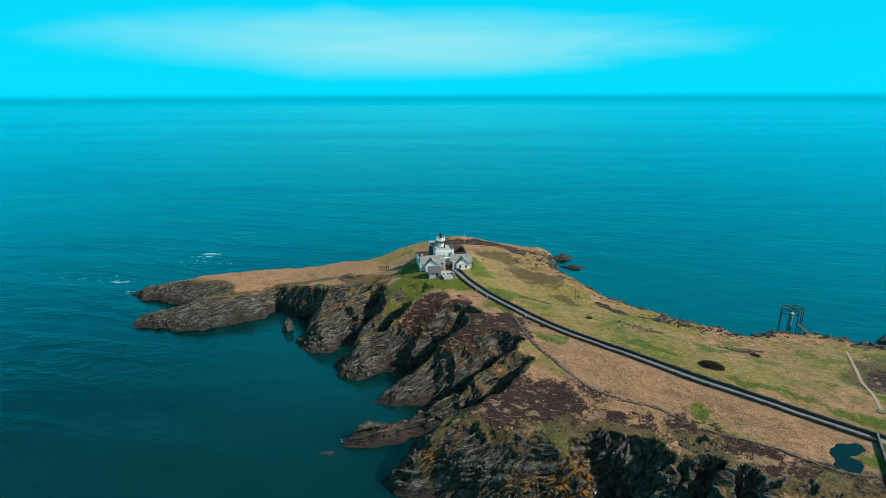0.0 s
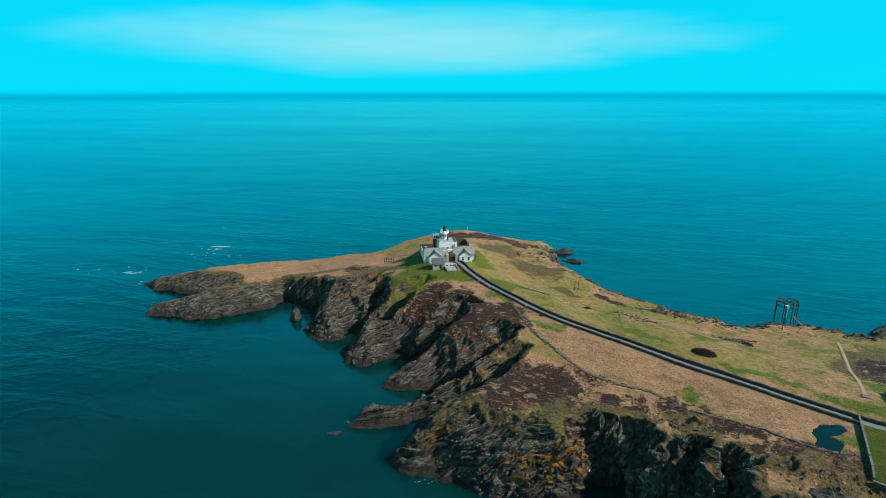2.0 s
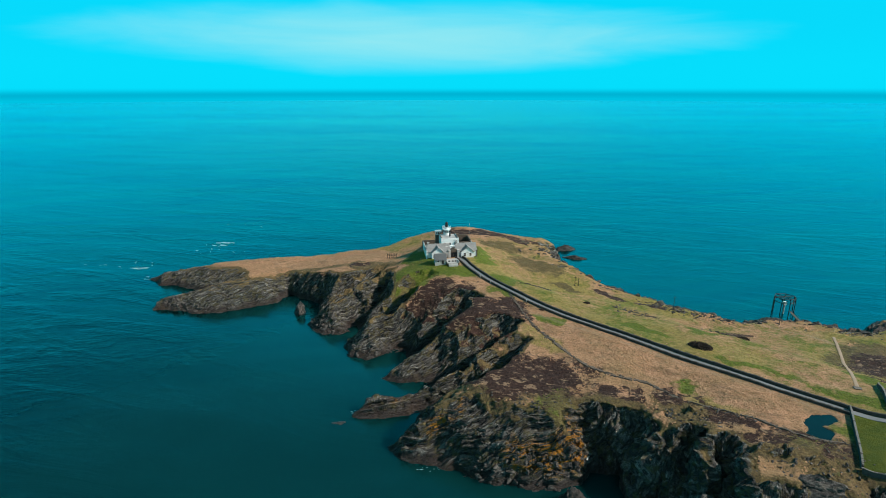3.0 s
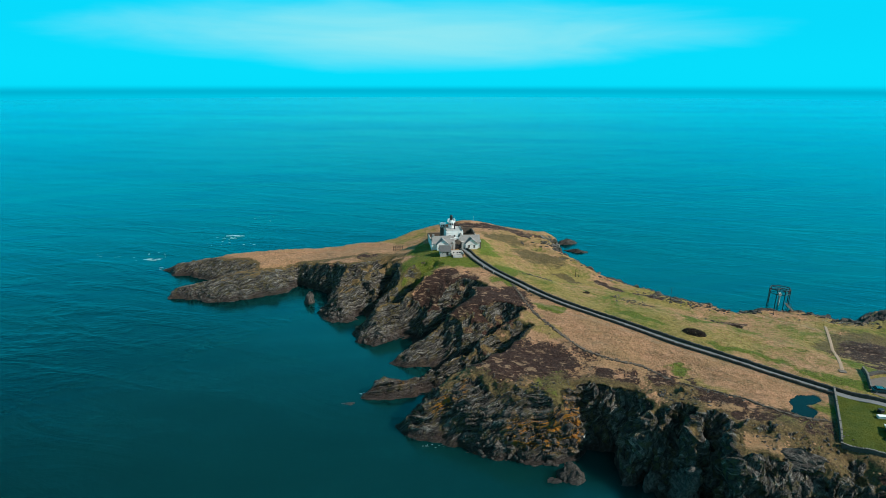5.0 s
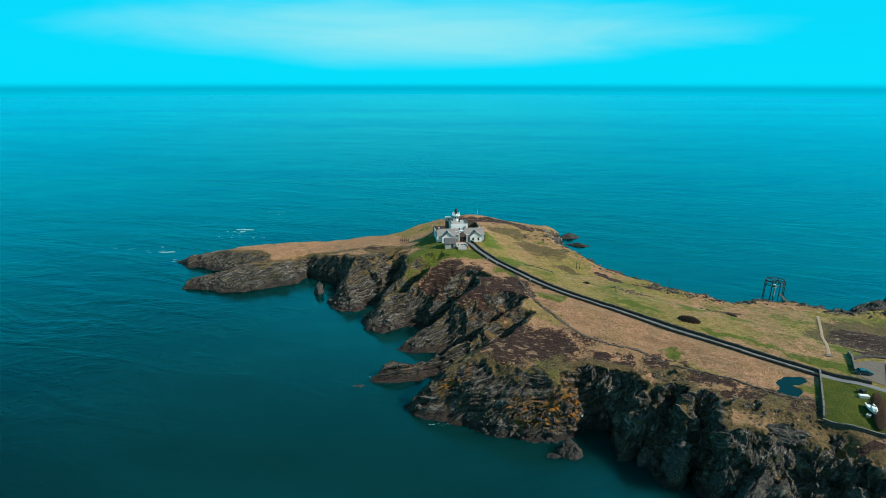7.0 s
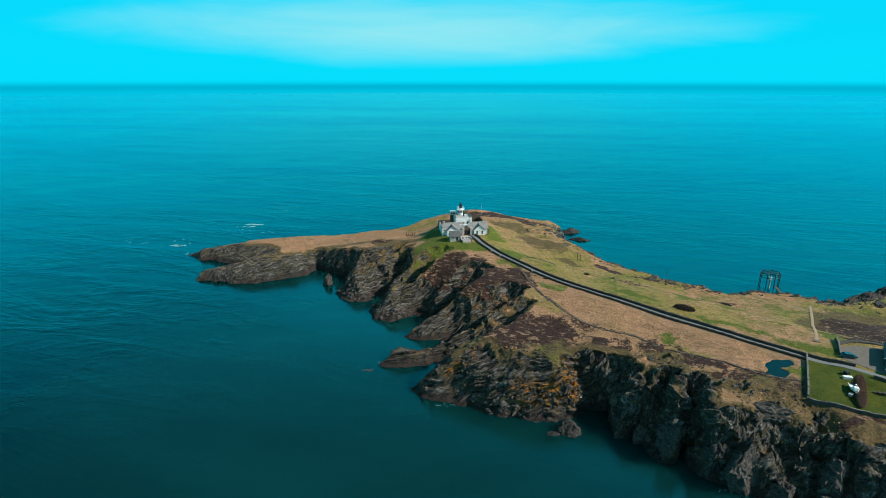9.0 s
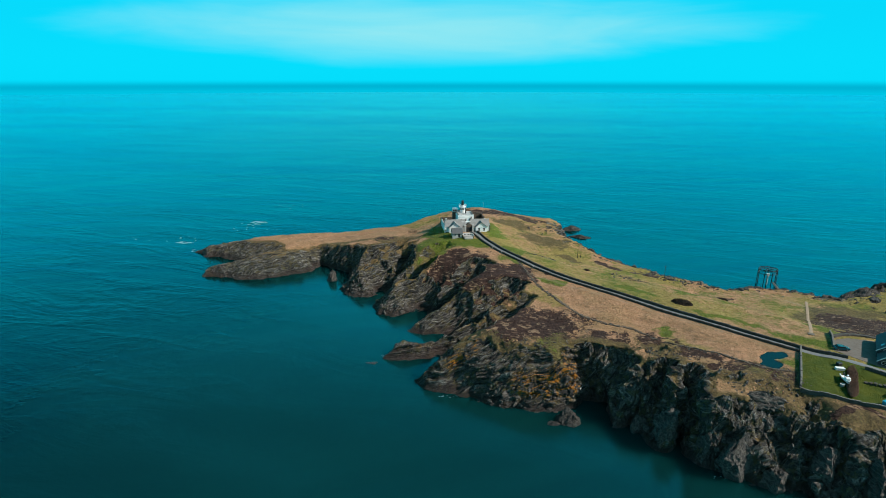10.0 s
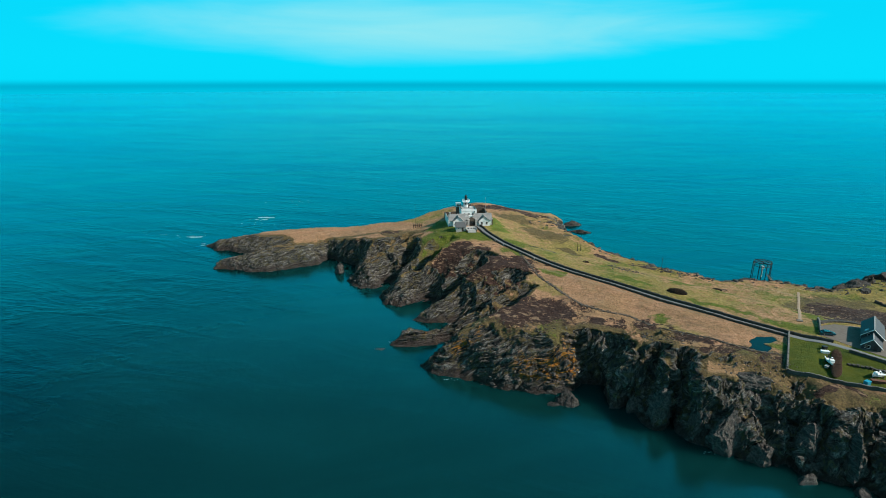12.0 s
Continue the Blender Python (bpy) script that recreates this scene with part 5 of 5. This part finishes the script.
sea_rock("sea_rock", 92, 57.5, 3.6, 2.4, 3.4, -0.3, 25, 11, "dark wet rock at the cliff foot", "low sea rocks")
sea_rock("sea_rock", 104, 53, 3.0, 2.2, 3.0, -0.3, 60, 12, "dark wet rock at the cliff foot", "low sea rocks")
sea_rock("sea_rock", 176, 199, 5.0, 2.5, 3.0, -0.3, 15, 13, "black tide-washed rock on the eastern shore", "low sea rocks", BLACKROCK, 0.6)
for k, (rx, ry, a, b2, c2, tt) in enumerate(((186, 186, 7, 4, 4.5, 20), (196, 189, 8, 4.5, 5.5, 15), (206, 193, 7, 4, 5, 30), (216, 197, 8, 4, 5, 5), (194, 181, 6, 3, 4, 40))):
    sea_rock("rock_outcrop", rx, ry, a, b2, c2, ground_z(rx, ry) - 1.6, tt, 50 + k, "dark slabby rock outcrop above the eastern shore", "eastern outcrops", BLACKROCK, 0.6)
for k, (rx, ry, a, b2, c2, zz, tt) in enumerate(((62.5, 83, 4.4, 3.4, 8, 3, 50), (76.5, 70.5, 5.2, 4.2, 7.5, 5, 40), (97, 66, 5, 3.6, 6.5, 8, 60), (57, 90, 3.4, 2.6, 6, 1, 55), (84, 66, 3.8, 3.0, 6.5, 1, 50),
                                                     (106, 60, 4.6, 3.4, 8.5, 4, 55), (84, 79.5, 6, 2.6, 3, 18, -20), (70, 76, 3.2, 3.0, 7, 1, 50))):
    sea_rock("rock_buttress", rx, ry, a, b2, c2, zz, tt, 70 + k, "bulging grey rock buttress on the sea cliff", "cliff buttresses", ROCK, 1.0)
sea_rock("sea_rock", 129, 203, 6.5, 3.0, 4.2, -0.3, -10, 14, "black tide-washed rock on the eastern shore", "low sea rocks", BLACKROCK, 0.6)
sea_rock("sea_rock", 113, 217, 4.5, 2.6, 3.4, -0.3, 30, 15, "black tide-washed rock on the eastern shore", "low sea rocks", BLACKROCK, 0.6)


def boulders():
    """Loose and bedded stones along the shores and the broken cliff tops: too many to count."""
    rnd = random.Random(17)
    models = []
    for k in range(10):
        bm = craggy(1.1, rnd.uniform(0.5, 0.8), rnd.uniform(0.4, 0.75), 30 + k, 2, 0.55)
        models.append((np.array([v.co[:] for v in bm.verts]), [[v.index for v in f.verts] for f in bm.faces]))
        bm.free()
    spots = []

    def strew(line, count, spread, lo, hi, inland=0.0):
        way = along(line, 0.5)
        for _ in range(count):
            p = rnd.choice(way)
            spots.append((p.x + rnd.gauss(0, spread), p.y + rnd.gauss(0, spread) + inland, lo + (hi - lo) * rnd.random() ** 2.5))

    east = [(68, 250), (75, 240), (86, 227), (98, 218), (108, 206), (118, 199), (131, 193), (146, 199), (162, 196), (178, 188), (192, 190)]
    strew(east, 520, 3.0, 0.5, 2.4)
    strew([(92, 205), (100, 199), (112, 193), (124, 189)], 150, 2.5, 0.4, 1.4)
    strew([(178, 180), (190, 184), (204, 190), (218, 196)], 60, 4.5, 0.5, 1.6)
    strew([(78, 84), (86, 82), (94, 78), (98, 86)], 90, 3.0, 0.25, 0.8)
    strew([(58, 108), (66, 104), (72, 98)], 60, 2.2, 0.25, 0.8)
    strew([(12, 118), (24, 114), (38, 112)], 70, 2.4, 0.25, 0.8)
    strew([(37, 207), (43, 205.5), (50, 206)], 55, 0.9, 0.4, 1.3)
    strew([(55, 262), (64, 268), (70, 286)], 120, 2.5, 0.5, 2.0)
    strew([(7, 106), (20, 101), (33, 99)], 120, 1.6, 0.4, 1.6)
    strew([(56, 86), (66, 79), (76, 69), (90, 63), (104, 56)], 130, 2.4, 0.5, 1.8)
    strew([(-38, 180), (-30, 174), (-20, 178)], 90, 2.0, 0.4, 1.5)
    strew([(-58, 205), (-50, 197), (-42, 198)], 80, 2.0, 0.4, 1.5)
    strew([(-140, 226), (-120, 221), (-100, 224)], 140, 2.2, 0.4, 1.7)
    strew([(85, 181), (78, 185), (72, 187)], 70, 2.5, 0.3, 0.9)
    strew([(112, 168), (118, 170), (106, 172)], 60, 2.4, 0.3, 0.9)
    strew([(29, 187), (31, 177), (34, 161), (40, 145.5), (46, 133), (54, 125), (63, 120), (68, 112)], 560, 0.4, 0.22, 0.6)
    strew([(70, 110), (82, 101), (92, 92), (100, 90)], 190, 0.5, 0.22, 0.55)
    verts, faces, n = [], [], 0
    for x, y, s in spots:
        if not (AX[2] < x < AX[-3] and AY[2] < y < AY[-3]):
            continue
        z = ground_z(x, y)
        if z < -0.6:
            continue
        co, fs = rnd.choice(models)
        m = np.array((Euler((rnd.uniform(-0.5, 0.5), rnd.uniform(-0.5, 0.5), rnd.uniform(0, 6.3))).to_matrix() @ Matrix.Diagonal((s, s, s)))[:])
        verts.append(co @ m.T + (x, y, z - 0.05 * s))
        faces += [[i + n for i in f] for f in fs]
        n += len(co)
    me = bpy.data.meshes.new("boulders")
    me.from_pydata(np.concatenate(verts).tolist(), [], faces)
    me.materials.append(ROCK)
    tagged(new("boulders", me), "scattered grey boulders along the rocky shore", "boulders", kind="stuff")


boulders()

ORANGE = plain("faded_orange_paint", (0.42, 0.17, 0.03), 0.8, vary=0.3)
for x, y, n, turn, mat, label in ((99.7, 66.6, 2.6, 35, ORANGE, "faded orange plank washed up in the cove"), (99.0, 66.3, 1.6, -20, GREY, "pale driftwood plank washed up in the cove"),
                                  (98.4, 65.9, 1.5, -10, GREY, "pale driftwood plank washed up in the cove"), (93.4, 64.3, 1.2, 50, GREY, "pale driftwood plank washed up in the cove"),
                                  (41.9, 105.6, 2.0, 60, GREY, "pale driftwood plank washed up in the cave")):
    wood = part("plank", boxes((-n / 2, n / 2, -0.2, 0.2, -0.06, 0.06), bevel=0.02), mat)
    wood.matrix_basis = pose(x, y, ground_z(x, y) + 1.3, 25, 0, turn)
    tagged(wood, label, "plank", "washed-up planks")

FOAM = plain("sea_foam", (0.30, 0.52, 0.56), 0.8, vary=0.3, grain=1.5)


def foam():
    rnd = random.Random(23)
    bm = bmesh.new()
    for cx, cy, rx, ry, count, size in ((-151, 340, 6, 1.6, 34, 0.8), (-156, 334, 9, 1.2, 12, 0.6), (-182, 285, 5, 2.4, 24, 0.8), (-150, 392, 26, 12, 14, 0.3), (-200, 292, 26, 10, 16, 0.3), (-166, 268, 4, 3, 8, 0.5),
                                        (-150, 318, 20, 12, 9, 0.4), (-2, 106.5, 5, 0.8, 9, 0.16), (72, 69, 3, 0.8, 6, 0.16), (-27, 134, 3, 2, 5, 0.3)):
        for _ in range(count):
            a, r = rnd.uniform(0, 6.283), math.sqrt(rnd.random())
            x, y = cx + rx * r * math.cos(a), cy + ry * r * math.sin(a)
            s, n = size * rnd.uniform(0.4, 1.3), 9
            ring = []
            for k in range(n):
                b = 6.283 * k / n
                q = s * rnd.uniform(0.45, 1.2)
                ring.append(bm.verts.new((x + 3.0 * q * math.cos(b), y + 0.45 * q * math.sin(b), -0.05)))
            top = bm.verts.new((x, y, 0.16))
            for k in range(n):
                bm.faces.new((ring[k], ring[(k + 1) % n], top))
    bmesh.ops.recalc_face_normals(bm, faces=bm.faces)
    tagged(part("foam", bm, FOAM), "thin white foam where the tide runs", "foam", kind="stuff")


foam()


# ---------------------------------------------------------------- grass and heather
def tuft_material(name, a, b, c):
    m, g, p = material(name)
    info = g.add("ShaderNodeNewGeometry")
    tone = g.mix(g.fade((info, "Random Per Island"), 0.0, 0.6), a, b)
    tone = g.mix(g.fade((info, "Random Per Island"), 0.6, 1.0), tone, c)
    coord = (g.add("ShaderNodeTexCoord"), "Object")
    g.put(p, "Base Color", g.mix(g.fade(g.noise(coord, 6.0, 3.0), 0.4, 0.7, 0, 0.5), tone, tuple(0.5 * k for k in b)))
    p.inputs["Roughness"].default_value = 1.0
    return m


def tufts(name, count, wanted, low, high, mat, label, seed):
    """Many small uneven tufts wherever the ground wants them."""
    rng = np.random.default_rng(seed)
    x, y = rng.uniform(-150, 205, count), rng.uniform(58, 310, count)
    i, j = np.searchsorted(AY, y) - 1, np.searchsorted(AX, x) - 1
    ok = wanted[i, j] * (0.55 + 0.6 * flat_grain(x / 5, y / 5, seed) + 0.35 * flat_grain(x / 1.7, y / 1.7, seed + 1)) > rng.uniform(0.15, 0.75, count)
    x, y, i, j = x[ok], y[ok], i[ok], j[ok]
    p, q = (y - AY[i]) / (AY[i + 1] - AY[i]), (x - AX[j]) / (AX[j + 1] - AX[j])
    z = land[i, j] * (1 - p) * (1 - q) + land[i + 1, j] * p * (1 - q) + land[i, j + 1] * (1 - p) * q + land[i + 1, j + 1] * p * q
    n = len(x)
    r, h = rng.uniform(low * 0.8, high, n), rng.uniform(low * 0.3, high * 0.55, n)
    turn = rng.uniform(0, 6.283, n)[:, None] + np.arange(6) * (6.283 / 6)
    ring = r[:, None] * rng.uniform(0.6, 1.2, (n, 6))
    co = np.zeros((n, 7, 3))
    co[:, :6, 0], co[:, :6, 1], co[:, :6, 2] = x[:, None] + ring * np.cos(turn), y[:, None] + ring * np.sin(turn), z[:, None] - 0.12
    co[:, 6] = np.stack([x + rng.uniform(-0.4, 0.4, n) * r, y + rng.uniform(-0.4, 0.4, n) * r, z + h], 1)
    k = np.arange(6)
    tri = np.stack([k, (k + 1) % 6, np.full(6, 6)], 1)[None] + 7 * np.arange(n)[:, None, None]
    me = bpy.data.meshes.new(name)
    me.vertices.add(7 * n)
    me.vertices.foreach_set("co", co.astype(np.float32).ravel())
    me.loops.add(tri.size)
    me.loops.foreach_set("vertex_index", tri.astype(np.int32).ravel())
    me.polygons.add(6 * n)
    me.polygons.foreach_set("loop_start", np.arange(0, tri.size, 3, dtype=np.int32))
    me.update(calc_edges=True)
    me.materials.append(mat)
    tagged(new(name, me), label, name.replace("_", " "), kind="stuff")


turned = math.cos(radians(SITE_TURN)), math.sin(radians(SITE_TURN))
lx, ly = (gx - SITE[0]) * turned[0] + (gy - SITE[1]) * turned[1], -(gx - SITE[0]) * turned[1] + (gy - SITE[1]) * turned[0]
taken = ((np.abs(lx + 0.5) < 14) & (ly > -1.5) & (ly < 18)) | ((np.abs(lx + 5) < 7.5) & (ly > -10) & (ly < 0)) | lawn | (road_d < 3.4) | (np.hypot(gx - 137, gy - 101) < 17) | pond_in
open_turf = np.where(taken | (base < 3), 0.0, np.clip(1 - 2.2 * rock, 0, 1))
covered = np.clip(heather * 1.6 - 0.5, 0, 1)
tufts("dry_grass", 190000, open_turf * (1 - covered) * (1 - 0.75 * lush) * (1 - 0.8 * scrub) * (1 - 0.8 * np.clip(olive, 0, 1)), 0.22, 0.55, tuft_material("dry_tussock", (0.46, 0.255, 0.140), (0.33, 0.185, 0.095), (0.24, 0.15, 0.070)), "tussocky dry straw-coloured grass over the headland", 61)
tufts("green_grass", 130000, open_turf * (1 - covered) * np.clip(lush * 1.7 - 0.6, 0, 1), 0.2, 0.45, tuft_material("green_tussock", (0.18, 0.19, 0.035), (0.10, 0.12, 0.018), (0.26, 0.20, 0.07)), "patches of short green grass", 62)
tufts("heather", 85000, open_turf * covered, 0.25, 0.6, tuft_material("heather_clump", (0.050, 0.025, 0.019), (0.026, 0.013, 0.011), (0.11, 0.065, 0.046)), "low dark brown heather on the slopes", 63)
tufts("scrub", 90000, open_turf * (1 - covered) * np.clip(scrub * 1.5 - 0.2, 0, 1), 0.22, 0.5, tuft_material("scrub_clump", (0.16, 0.115, 0.045), (0.075, 0.055, 0.024), (0.12, 0.12, 0.03)), "brown and olive scrub along the cliff tops", 64)
